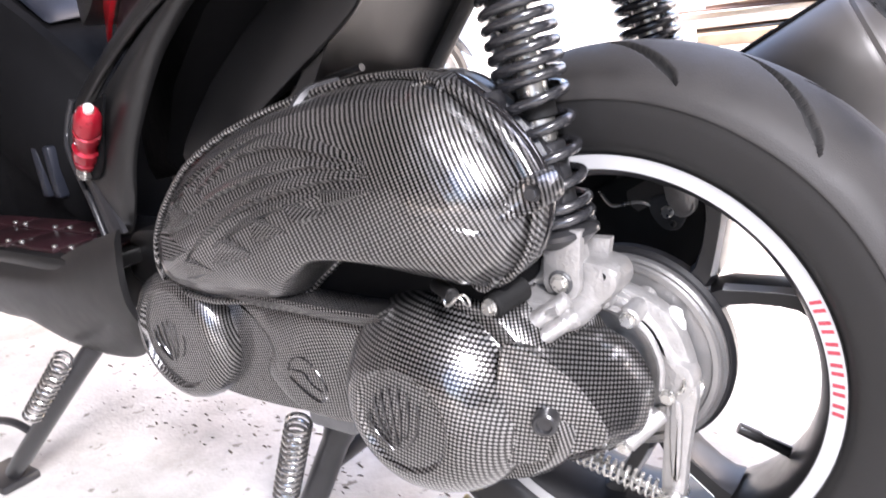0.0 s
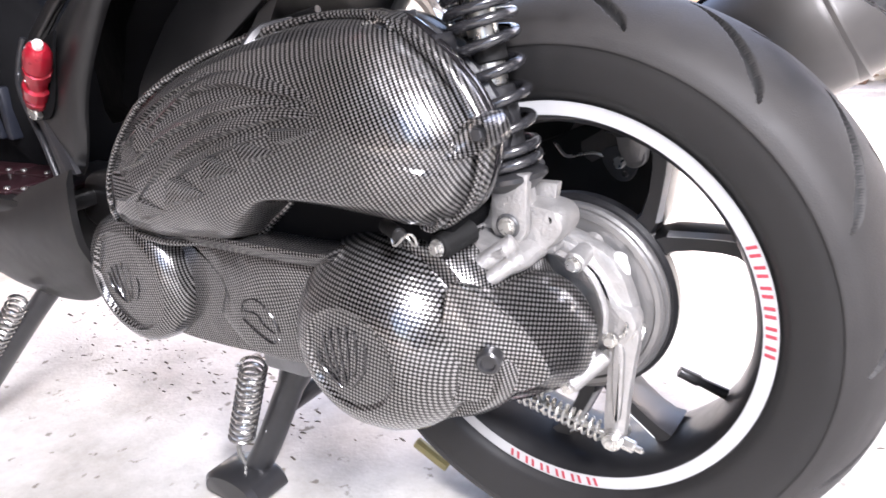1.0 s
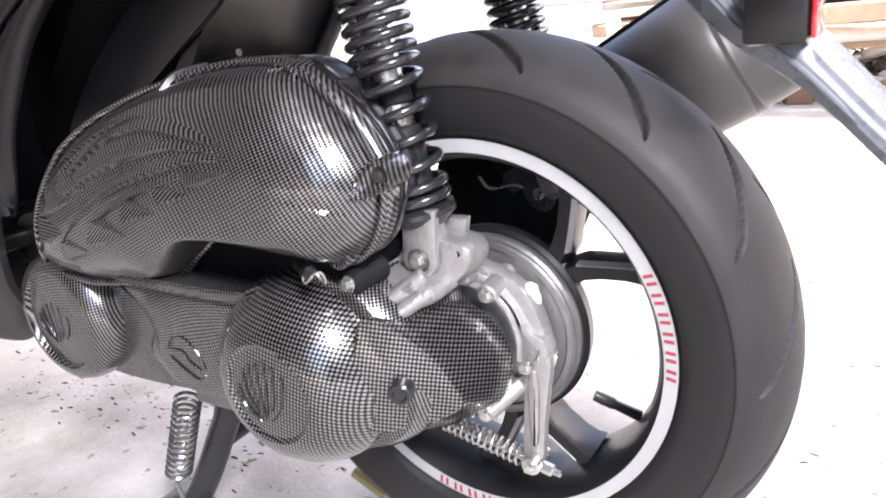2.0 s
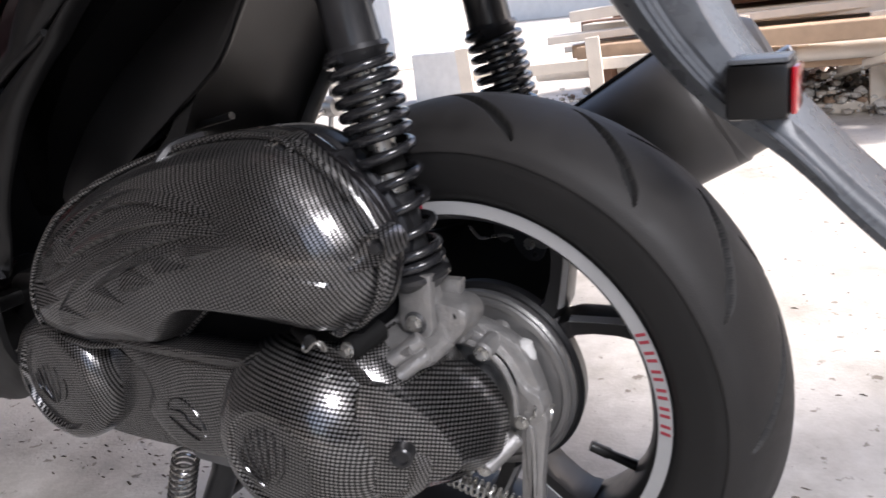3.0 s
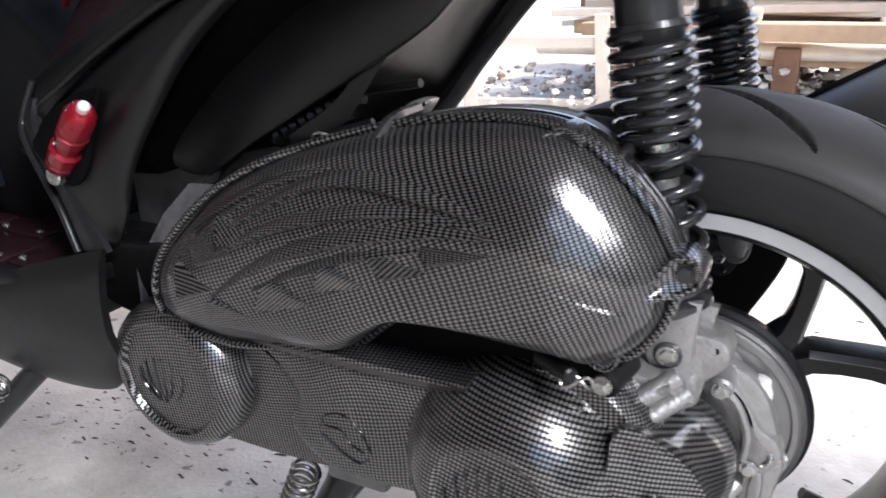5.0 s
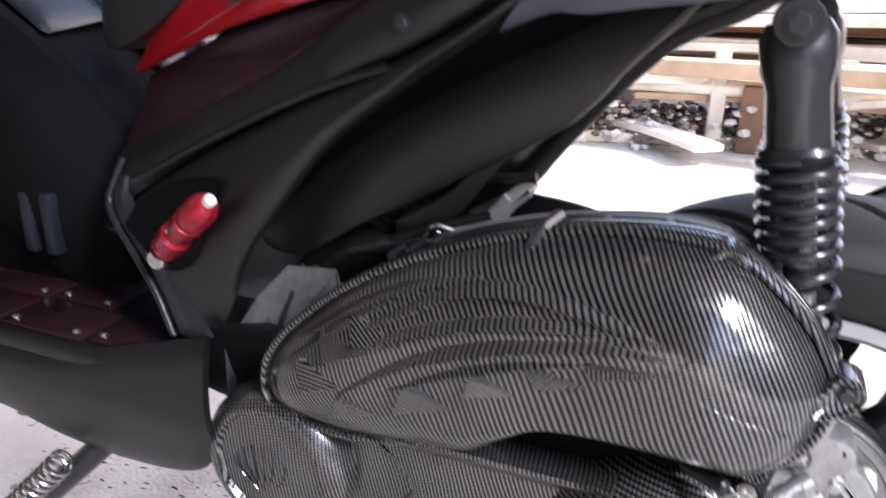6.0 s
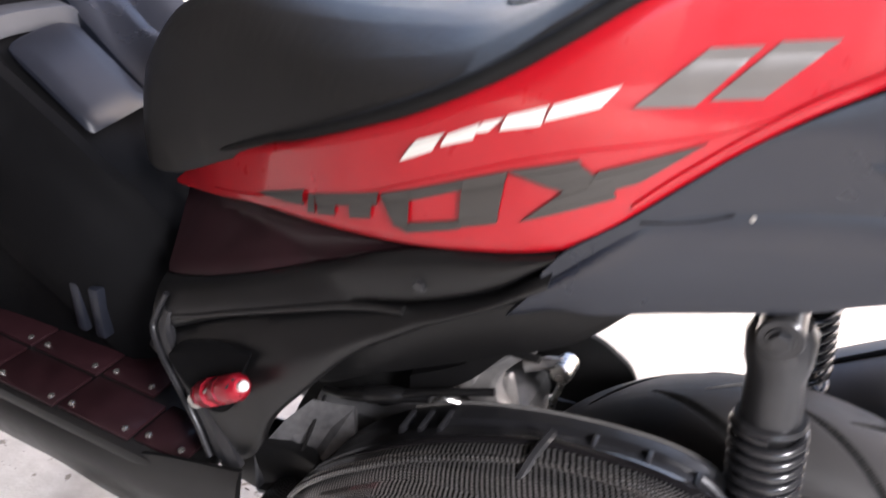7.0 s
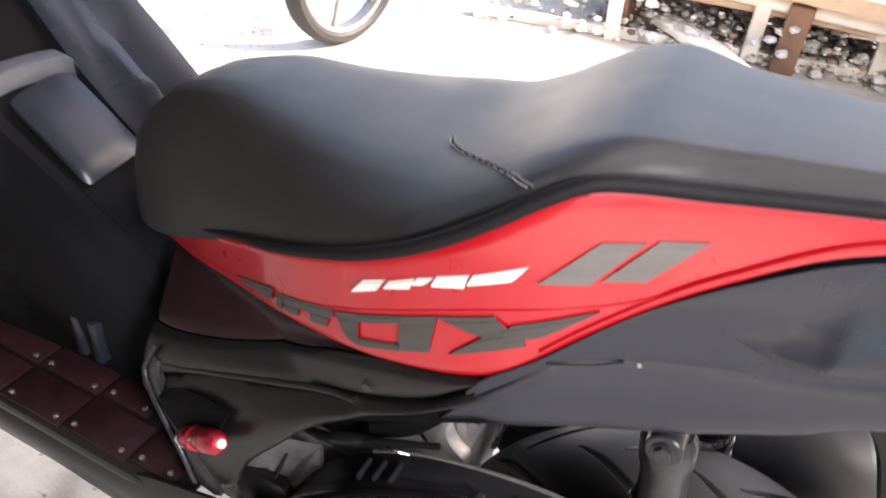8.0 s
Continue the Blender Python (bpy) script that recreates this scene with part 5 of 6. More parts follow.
# filler lid in the slope of the tunnel, with rounded lower corners and a gap round it
lid_bm = bmesh.new()
lid_rows = []
for s, swell, inner in ((0.0, 0.1, 0.62), (0.012, 0.5, 0.80), (0.045, 0.85, 0.93), (0.11, 1.0, 1.0), (0.5, 1.08, 1.0), (0.93, 1.0, 1.0), (0.985, 0.7, 1.0), (1.0, 0.2, 1.0)):
    x, z = -0.799 - 0.112 * s, 0.651 + 0.073 * s
    lid_rows.append([(x - 0.5 * h * swell, -0.004 + 0.86 * y * inner, z + 0.08 * y + 0.85 * h * swell) for y, h in ((-0.0575, -0.012), (-0.0565, 0.0), (-0.050, 0.008), (-0.034, 0.012), (0.0, 0.015), (0.022, 0.015), (0.034, 0.012), (0.054, 0.002), (0.0565, -0.010))])
rings(lid_bm, lid_rows)
lid = part("filler_lid", lid_bm, SLATE, tunnel, "satin slate fuel filler lid")
# flat satin band in front of the lid, running down over the flank of the tunnel
band = bmesh.new()
rings(band, [[(x + 0.001, y, z - 0.024), (x, y, z), (x - 0.003, y, z + 0.002), (x - 0.021, y, z + 0.005), (x - 0.024, y, z + 0.002), (x - 0.023, y, z - 0.024)] for x, y, z in
             spline([(-0.912, 0.053, 0.738), (-0.915, 0.048, 0.745), (-0.919, 0.036, 0.749), (-0.924, 0.0, 0.751), (-0.925, -0.045, 0.751), (-0.922, -0.085, 0.742), (-0.915, -0.115, 0.715), (-0.905, -0.132, 0.67)], 5)])
part("lid_trim", band, TRIM, lid, "satin silver trim strip")
wing = bmesh.new()
loops = []
for x, yi, zi, yo, zo in ((-0.725, 0.054, 0.580, 0.120, 0.620), (-0.750, 0.054, 0.612, 0.155, 0.655), (-0.80, 0.049, 0.654, 0.176, 0.694), (-0.83, 0.049, 0.677, 0.179, 0.716), (-0.86, 0.049, 0.701, 0.181, 0.739), (-0.92, 0.050, 0.748, 0.184, 0.784), (-1.05, 0.070, 0.848, 0.205, 0.876), (-1.22, 0.10, 0.960, 0.240, 0.980)):
    w = yo - yi
    # a lens-shaped swelling low on the shoulder, beside the seat
    lens = 0.026 * math.exp(-((x + 0.835) / 0.030) ** 2)
    loops.append([(x, yi, zi - 0.12), (x, yi, zi - 0.004), (x, yi + 0.05 * w, zi), (x, yi + 0.22 * w, 0.78 * zi + 0.22 * zo - 0.004), (x, yi + 0.32 * w, 0.68 * zi + 0.32 * zo - 0.006 + lens), (x, yi + 0.44 * w, 0.56 * zi + 0.44 * zo - 0.006 + lens), (x, yi + 0.52 * w, 0.48 * zi + 0.52 * zo - 0.006),
                  (x, yi + 0.75 * w, 0.25 * zi + 0.75 * zo + 0.004), (x, yi + 0.97 * w, zo + 0.002), (x, yo, zo - 0.004), (x, yo - 0.01, zo - 0.05), (x, yo - 0.05, zo - 0.14)])
rings(wing, loops)
part("tunnel_shoulder", wing, GREY_PLASTIC, tunnel)
for x in (-0.785, -0.755):
    part("rubber_pad", block(x - 0.008, x + 0.008, -0.126, -0.104, 0.415, 0.485, 0.004), SLATE, tunnel)
# leg shield ahead of the tunnel
shield = bmesh.new()
loops = []
for z, x, w in ((0.36, -1.20, 0.20), (0.55, -1.18, 0.25), (0.75, -1.15, 0.30), (0.95, -1.09, 0.32), (1.10, -1.06, 0.28), (1.20, -1.06, 0.18)):
    loops.append([(x + 0.09 * abs(a) ** 2, w * a, z) for a in np.linspace(-1, 1, 13)] + [(x - 0.06 + 0.06 * abs(a) ** 2, w * a, z) for a in np.linspace(1, -1, 13)])
rings(shield, loops)
part("leg_shield", shield, BLACK, scooter, "black plastic leg shield")

# ---- folded foot peg ----
peg = joint("foot_peg", label="red anodised folding foot peg with a toothed tread")
p0, p1 = Vector((-0.538, -0.194, 0.476)), Vector((-0.448, -0.224, 0.549))
pw = p1 - p0
steps = [(0.05, 0.010), (0.09, 0.0150), (0.16, 0.0160), (0.17, 0.0135), (0.20, 0.0135), (0.21, 0.0168), (0.34, 0.0172), (0.36, 0.0130), (0.46, 0.0120), (0.48, 0.0158), (0.58, 0.0165), (0.59, 0.0138), (0.62, 0.0138), (0.63, 0.0165), (0.80, 0.0158), (0.86, 0.0125), (0.88, 0.009)]
part("peg_bar", tube([p0 + pw * a for a, r in steps], [r * 0.84 for a, r in steps], 10), RED_METAL, peg)
part("peg_end", rod(p0 + pw * 0.86, p0 + pw * 0.94, 0.0050, 20), WHITE_CAP, peg, "white end cap")
for k in range(7):
    at_peg = p0 + pw * (0.22 + 0.09 * k) + Vector((0.002, -0.006, 0.0115))
    part("tread_tooth", rod(at_peg - Vector((0.0015, 0.006, 0.004)), at_peg + Vector((0.0015, 0.002, 0.003)), 0.0016, 8), CHROME if k % 2 else STEEL, peg)
part("peg_hinge", rod(p0 + Vector((0, 0.02, -0.004)), p0 + Vector((0, -0.008, -0.004)), 0.009, 18), CHROME, peg)
# no hole is cut; a black sheet paints the shade inside the recess
part("peg_recess", sheet([(-0.590, 0.494), (-0.566, 0.520), (-0.515, 0.543), (-0.470, 0.5535)], [(-0.588, 0.488), (-0.535, 0.462), (-0.494, 0.482), (-0.470, 0.5500)], side, 0.003, 24, 8, 0.0125, -0.001), DEEP_BLACK, peg, "black sheet on the cover, painted for the shade inside the recess")

# ---- engine between the frame and the air box ----
engine = joint("engine_block", label="grey engine block and fittings half hidden under the body")
part("crank_case", block(-0.49, -0.26, -0.085, 0.12, 0.23, 0.42, 0.025), ENGINE, engine)
part("cylinder", block(-0.66, -0.50, -0.02, 0.10, 0.33, 0.44, 0.02), ENGINE, engine)
part("intake", tube(spline([(-0.33, 0.05, 0.40), (-0.38, 0.04, 0.425), (-0.43, 0.03, 0.42), (-0.50, 0.03, 0.40)], 6), 0.024, 20), BLACK_MATT, engine)
for k, pts in enumerate(([(-0.46, -0.09, 0.44), (-0.40, -0.11, 0.47), (-0.33, -0.10, 0.50), (-0.27, -0.09, 0.52)], [(-0.48, -0.07, 0.45), (-0.42, -0.08, 0.49), (-0.34, -0.05, 0.53), (-0.24, -0.06, 0.55)])):
    part("cable", tube(spline(pts, 8), 0.004, 10), BLACK, engine)
part("cable_clip", tube(spline([(-0.325, -0.105, 0.497), (-0.312, -0.115, 0.512), (-0.297, -0.108, 0.508)], 5), 0.0018, 8), CHROME, engine)
# hollow alloy bracket that hangs the engine from the frame
part("hanger_web", plate([(-0.338, 0.450), (-0.331, 0.478), (-0.305, 0.498), (-0.276, 0.524), (-0.254, 0.528), (-0.260, 0.516), (-0.274, 0.502), (-0.288, 0.480), (-0.291, 0.456), (-0.281, 0.437), (-0.262, 0.420), (-0.270, 0.395), (-0.305, 0.400), (-0.318, 0.430)], -0.020, 0.004, 0.005), HANGER, engine, "pale cast alloy engine hanger")
part("hanger_rib", tube(spline([(-0.327, -0.022, 0.470), (-0.302, -0.024, 0.492), (-0.277, -0.023, 0.518)], 5), 0.0045, 8), HANGER, engine)
part("hanger_boss", rod((-0.322, -0.034, 0.474), (-0.322, -0.005, 0.474), 0.0105, 20), HANGER, engine)
part("hanger_leg", plate([(-0.300, 0.446), (-0.294, 0.458), (-0.284, 0.456), (-0.271, 0.405), (-0.276, 0.385), (-0.288, 0.385)], 0.008, 0.020, 0.004), HANGER, engine)
part("hanger_bar", tube(spline([(-0.282, 0.045, 0.452), (-0.262, 0.049, 0.462), (-0.242, 0.052, 0.466)], 5), [0.0075] * 6 + [0.0085] * 5, 14), HANGER, engine)
part("hanger_eye", rod((-0.240, 0.038, 0.461), (-0.238, 0.066, 0.463), 0.0125, 22), CHROME, engine)
part("hanger_strut", rod((-0.238, 0.052, 0.452), (-0.249, 0.050, 0.385), 0.0042, 14), CHROME, engine)
slab = bmesh.new()
slope = [(-0.452, -0.125, 0.458), (-0.410, -0.110, 0.456), (-0.402, -0.120, 0.430), (-0.442, -0.146, 0.378), (-0.476, -0.150, 0.330), (-0.510, -0.154, 0.324), (-0.512, -0.150, 0.372), (-0.478, -0.138, 0.428)]
rings(slab, [[(x * 0.96 - 0.018, y * 0.96 - 0.005, z * 0.96 + 0.012) for x, y, z in slope], [(x, y, z - 0.002) for x, y, z in slope], [(x, y + 0.004, z - 0.012) for x, y, z in slope]])
part("metal_shield", slab, SHIELD_METAL, engine, "dull grey metal shield", smooth=False)
part("shield_rib", rod((-0.445, -0.112, 0.455), (-0.455, -0.142, 0.396), 0.002), BLACK, engine)
part("engine_cover", plate([(-0.525, 0.335), (-0.50, 0.405), (-0.455, 0.470), (-0.40, 0.515), (-0.355, 0.505), (-0.375, 0.44), (-0.425, 0.40), (-0.46, 0.33)], -0.062, -0.040, 0.004), BLACK_MATT, engine)
part("lower_bracket", plate([(-0.575, 0.33), (-0.56, 0.385), (-0.50, 0.396), (-0.455, 0.398), (-0.43, 0.385), (-0.43, 0.34), (-0.47, 0.31)], -0.150, -0.110, 0.006), BLACK, engine)
part("plug_cap", tube(spline([(-0.43, -0.10, 0.455), (-0.40, -0.11, 0.475), (-0.365, -0.105, 0.485), (-0.335, -0.095, 0.49)], 5), [0.006] * 6 + [0.009] * 5 + [0.007] * 5, 14), BLACK, engine)
part("corrugated_hose", tube([(-0.40 + 0.0045 * k, -0.06 + 0.001 * k, 0.492 + 0.0024 * k) for k in range(20)], [0.014 if k % 2 else 0.0115 for k in range(20)], 14), BLACK, engine)

# ---- brake bracket inside the far side of the wheel ----
brake = joint("brake_bracket", (-0.033, 0.070, -0.029), "grey steel brake bracket with a wire clip")
part("bracket_plate", plate([(0.010, 0.412), (0.034, 0.417), (0.047, 0.402), (0.040, 0.382), (0.024, 0.380), (0.010, 0.396)], 0.040, 0.046, 0.0015), DARK_METAL, brake)
part("bracket_boss", rod((0.029, 0.033, 0.400), (0.029, 0.040, 0.400), 0.0065), CHROME, brake)
part("bracket_bolt", rod((0.034, 0.035, 0.387), (0.034, 0.041, 0.387), 0.0035), STEEL, brake)
part("wire_clip", tube(spline([(-0.046, 0.040, 0.418), (-0.036, 0.040, 0.405), (-0.027, 0.040, 0.403), (-0.003, 0.040, 0.408), (0.012, 0.042, 0.404)], 5), 0.0018, 8), CHROME, brake)

# ---- stands ----
side_stand = joint("side_stand", label="black steel side stand swung down")
part("stand_leg", tube(spline([(-0.635, -0.165, 0.262), (-0.70, -0.19, 0.195), (-0.79, -0.215, 0.105), (-0.875, -0.235, 0.022)], 6), [0.015] + [0.0135] * 16 + [0.0125, 0.012], 14), STEEL, side_stand)
part("stand_foot", block(-0.95, -0.86, -0.262, -0.205, 0.0, 0.014, 0.005), STEEL, side_stand)
part("stand_bar", tube(spline([(-0.81, -0.215, 0.09), (-0.86, -0.225, 0.105), (-0.95, -0.235, 0.09)], 6), 0.006, 10), STEEL, side_stand)
part("stand_pivot", block(-0.70, -0.60, -0.185, -0.13, 0.235, 0.275, 0.01), STEEL, side_stand)
part("stand_spring", coil((-0.688, -0.205, 0.225), (-0.775, -0.226, 0.135), 0.0125, 0.0024, 12, 16, 8), COIL_STEEL, side_stand, "bright coil spring")
centre_stand = joint("centre_stand", label="black steel centre stand pointing down")
for s in (-1, 1):
    part("stand_leg", tube(spline([(-0.285, 0.09 * s, 0.215), (-0.325, 0.10 * s, 0.14), (-0.362, 0.118 * s, 0.06), (-0.385, 0.135 * s, 0.014)], 6), [0.019] * 6 + [0.0165] * 13, 14), STEEL, centre_stand)
    part("stand_foot", dome([(-0.435, 0.006), (-0.425, 0.028), (-0.385, 0.036), (-0.35, 0.028), (-0.34, 0.01), (-0.37, 0.0), (-0.41, 0.0)], [(0.85, -0.39, 0.016, 0.115 * s), (1.0, -0.39, 0.016, 0.12 * s), (1.0, -0.39, 0.016, 0.165 * s), (0.8, -0.39, 0.016, 0.172 * s)]), STEEL, centre_stand)
part("stand_cross_bar", rod((-0.335, -0.10, 0.11), (-0.335, 0.10, 0.11), 0.011), STEEL, centre_stand)
part("stand_spring", coil((-0.334, -0.140, 0.184), (-0.374, -0.146, 0.082), 0.0140, 0.0023, 13, 18, 8), COIL_STEEL, centre_stand, "bright coil spring")
part("spring_hook", tube(spline([(-0.374, -0.146, 0.082), (-0.386, -0.145, 0.060), (-0.384, -0.14, 0.03)], 6), 0.003, 8), CHROME, centre_stand)
part("stand_tab", rod((-0.215, -0.02, 0.045), (-0.175, -0.015, 0.018), 0.007, 8), YELLOW, centre_stand, "yellow painted tab")

# ---- rear mudguard and plate holder ----
rear_guard = joint("rear_mudguard", label="dark grey plastic rear mudguard arm")
under = spline([(0.105, 0.72), (0.130, 0.655), (0.155, 0.607), (0.211, 0.541), (0.273, 0.495), (0.332, 0.437), (0.42, 0.36)], 5)
over = spline([(0.175, 0.73), (0.195, 0.665), (0.215, 0.611), (0.241, 0.567), (0.273, 0.530), (0.331, 0.469), (0.42, 0.39)], 5)
bm = bmesh.new()
loops = []
for i, (p, q) in enumerate(zip(under, over)):
    s = i / (len(under) - 1)
    fade = max(0.0, 1 - max(0.0, s - 0.45) / 0.2) if s > 0.18 else 0.3
    half = [(0.0, 0.040), (0.12, 0.057), (0.40, 0.0600 + 0.007 * fade), (0.46, 0.0595), (0.54, 0.0590), (0.58, 0.0590 - 0.004 * fade), (0.66, 0.0585 - 0.002 * fade), (0.97, 0.052), (1.0, 0.048)]
    ring = [(p + (q - p) * u, -w) for u, w in half] + [(p + (q - p) * u, w) for u, w in half[::-1]]
    loops.append([(r[0], y, r[1]) for r, y in ring])
rings(bm, loops)
part("guard_arm", bm, ARM_GREY, rear_guard)
part("arm_ridge", tube([(q[0] * 0.47 + p[0] * 0.53, -0.0605, q[1] * 0.47 + p[1] * 0.53) for p, q in list(zip(under, over))[6:24]], [0.0006] + [0.0024] * 16 + [0.0006], 8), ARM_GREY, rear_guard)
part("arm_root", plate([(0.02, 0.80), (0.10, 0.83), (0.20, 0.80), (0.205, 0.70), (0.185, 0.64), (0.13, 0.64), (0.09, 0.72)], -0.062, 0.062, 0.012), BLACK, rear_guard)
lamp = part("reflector_housing", block(0.236, 0.276, -0.080, -0.040, 0.532, 0.569, 0.004), BLACK, rear_guard)
part("housing_top", block(0.238, 0.275, -0.079, -0.040, 0.5692, 0.5725, 0.001), ARM_GREY, lamp, "grey upper face")
part("reflector", block(0.2765, 0.2805, -0.077, -0.043, 0.535, 0.566, 0.0015), LENS, lamp, "red reflector lens")


# ---- background of the yard ----
def plank(a, b, wide, thick, mat, label, name="plank", group="timber pile"):
    """A sawn board from a to b, slightly bowed, lying flat."""
    a, b = Vector(a), Vector(b)
    w = (b - a).normalized()
    s = w.cross(Vector((0, 0, 1))).normalized()
    u = s.cross(w)
    bm = bmesh.new()
    loops = []
    e = 0.004
    for k in range(7):
        q = a + (b - a) * k / 6 + u * 0.012 * math.sin(math.pi * k / 6) - a
        loops.append([q + s * x + u * y for x, y in ((-wide / 2, e), (-wide / 2 + e, 0), (wide / 2 - e, 0), (wide / 2, e), (wide / 2, thick - e), (wide / 2 - e, thick), (-wide / 2 + e, thick), (-wide / 2, thick - e))])
    rings(bm, loops)
    ob = part(name, bm, mat, smooth=False)
    ob.location = a
    return tagged(ob, label, "plank", group)


rnd = random.Random(4)
kinds = ((WOOD, "weathered brown board lying on the timber pile"), (WOOD_PALE, "pale sawn board lying on the timber pile"), (WOOD_DARK, "dark stained board lying on the timber pile"))
for layer in range(6):
    for k in range(6):
        mat, label = kinds[rnd.choice((0, 0, 1, 1, 2))]
        y = 3.0 + 0.26 * k + rnd.uniform(-0.06, 0.06) + 0.05 * layer
        x0 = -1.12 + rnd.uniform(-0.25, 0.3) + 0.12 * layer
        length = rnd.uniform(2.4, 3.6)
        z = 0.30 + 0.085 * layer + rnd.uniform(0, 0.01)
        plank((x0, y, z), (x0 + length, y + rnd.uniform(-0.45, 0.35), z + rnd.uniform(-0.03, 0.09)), rnd.uniform(0.12, 0.22), rnd.uniform(0.03, 0.07), mat, label)
# loose boards slid down from the pile
for k in range(26):
    mat, label = kinds[rnd.choice((0, 1, 1, 2))]
    x0, y = rnd.uniform(-1.15, 1.9), rnd.uniform(2.95, 3.5)
    turn = rnd.uniform(-0.9, 0.9)
    length = rnd.uniform(0.35, 1.3)
    z = rnd.uniform(0.02, 0.26)
    plank((x0, y, z), (x0 + length * math.cos(turn), y + length * math.sin(turn), z + rnd.uniform(-0.0, 0.2)), rnd.uniform(0.06, 0.14), rnd.uniform(0.02, 0.05), mat, label.replace("lying on", "slid down from"))
for x in (-0.85, -0.1, 0.75):
    ob = part("bearer", block(-0.05, 0.05, -0.9, 0.9, 0, 0.29, 0.008), WOOD_DARK, smooth=False)
    ob.location = (x, 3.75, 0)
    tagged(ob, "squared dark timber bearer under the pile", "timber", "timber bearers")
# low pale fence at the edge of the yard
def build_fence(x, y, turn, length):
    fence = thing("wooden_fence", (x, y, 0), "low pale wooden fence standing at the edge of the yard", "fence")
    fence.rotation_euler = (0, 0, radians(turn))
    rough = random.Random(9)
    for z, deep in ((0.0, 0.045), (0.265, 0.050)):
        for k in range(3):
            a, b = length * k / 3, length * (k + 1) / 3
            lift = rough.uniform(-0.008, 0.012)
            part("rail", block(a + 0.002, b - 0.002, -0.02 - 0.004 * k, 0.022, z + lift, z + lift + deep, 0.004), WOOD_PALE, fence, smooth=False)
    for k in range(7):
        u = 0.04 + (length - 0.08) * k / 6 + rough.uniform(-0.05, 0.05) * (0 < k < 6)
        lean = rough.uniform(-4, 4)
        ob = part("post", block(-0.032, 0.032, -0.048, -0.022, 0, 0.40 + rough.uniform(0, 0.06), 0.004), WOOD_PALE, fence, smooth=False)
        ob.matrix_basis = pose(u, 0, 0, 0, lean, 0)


build_fence(-1.45, 2.62, 15, 3.6)


def stone(r, seed):
    bm = bmesh.new()
    bmesh.ops.create_icosphere(bm, subdivisions=1, radius=r)
    q = random.Random(seed)
    for v in bm.verts:
        v.co = Vector((v.co.x * q.uniform(0.7, 1.3), v.co.y * q.uniform(0.7, 1.3), v.co.z * q.uniform(0.4, 0.9)))
    return bm


def scatter(name, mat, label, category, places, shapes):
    """Many small pieces in one mesh."""
    me = bpy.data.meshes.new(name)
    verts, faces = [], []
    for i, (x, y, z, size, turn) in enumerate(places):
        v0, f0 = shapes[i % len(shapes)]
        c, s = math.cos(turn), math.sin(turn)
        base = len(verts)
        verts += [(x + size * (c * p[0] - s * p[1]), y + size * (s * p[0] + c * p[1]), z + size * p[2]) for p in v0]
        faces += [tuple(base + k for k in f) for f in f0]
    me.from_pydata(verts, [], faces)
    me.materials.append(mat)
    return tagged(new(name, me), label, category, kind="stuff")


def shape_of(bm):
    bm.verts.index_update()
    out = ([tuple(v.co) for v in bm.verts], [tuple(v.index for v in f.verts) for f in bm.faces])
    bm.free()
    return out


rubble_shapes = [shape_of(stone(1.0, s)) for s in range(8)]
places = []
for k in range(6500):
    x = rnd.triangular(-1.6, 3.4, 1.2)
    y = 3.0 + 0.28 * x + abs(rnd.gauss(0, 0.40)) + rnd.uniform(-0.12, 0.25)
    size = rnd.choice((0.006, 0.008, 0.010, 0.012, 0.016, 0.024))
    heap = 0.18 * max(0, 1 - abs(y - 3.3 - 0.30 * x) / 0.5)
    places.append((x, y, heap * rnd.random() + size * 0.3, size, rnd.uniform(0, 6.28)))
scatter("rubble", STONE, "loose grey stones and broken bits along the timber", "rubble", places, rubble_shapes)
places = []
for k in range(900):
    x = rnd.triangular(-1.35, 3.0, 1.0)
    y = 2.85 + 0.28 * x + abs(rnd.gauss(0, 0.30))
    size = rnd.choice((0.008, 0.011, 0.015, 0.021, 0.030))
    places.append((x, y, rnd.random() ** 2 * 0.20 + size * 0.3, size, rnd.uniform(0, 6.28)))
scatter("debris", DEBRIS, "pale broken plaster and mortar chunks among the boards", "debris", places, rubble_shapes)
# dark grit lying on the concrete
flat = [([(-1, -0.15, 0), (0.4, -0.25, 0), (1, 0.05, 0), (0.2, 0.25, 0), (-0.7, 0.2, 0), (-0.1, 0, 0.12)], [(0, 1, 5), (1, 2, 5), (2, 3, 5), (3, 4, 5), (4, 0, 5)]),
        ([(-1, -0.2, 0), (1, -0.25, 0), (0.8, 0.2, 0), (-0.8, 0.25, 0), (0, 0, 0.3)], [(0, 1, 4), (1, 2, 4), (2, 3, 4), (3, 0, 4)])]
places = []
for k in range(620):
    if k < 180:
        c = rnd.choice(((-0.85, 0.02), (-0.72, 0.10), (-1.0, 0.12), (-0.6, 0.02), (-0.45, 0.0)))
        x, y = c[0] + rnd.gauss(0, 0.09), c[1] + rnd.gauss(0, 0.035)
    elif k < 340:
        x, y = rnd.uniform(-2.2, 1.6), rnd.uniform(-0.4, 2.4)
    else:
        x, y = rnd.uniform(0.1, 1.9), rnd.gauss(0.9, 0.6)
    places.append((x, y, 0.0005, rnd.uniform(0.002, 0.008), rnd.uniform(-0.4, 0.4)))
for k in range(110):
    places.append((-2.06 + rnd.gauss(0, 0.07), 1.62 + rnd.gauss(0, 0.16), 0.0005, rnd.uniform(0.003, 0.010), rnd.uniform(0.6, 1.6)))
GRIT = material("dark_grit", (0.11, 0.09, 0.07), 0.9, var=0.5)
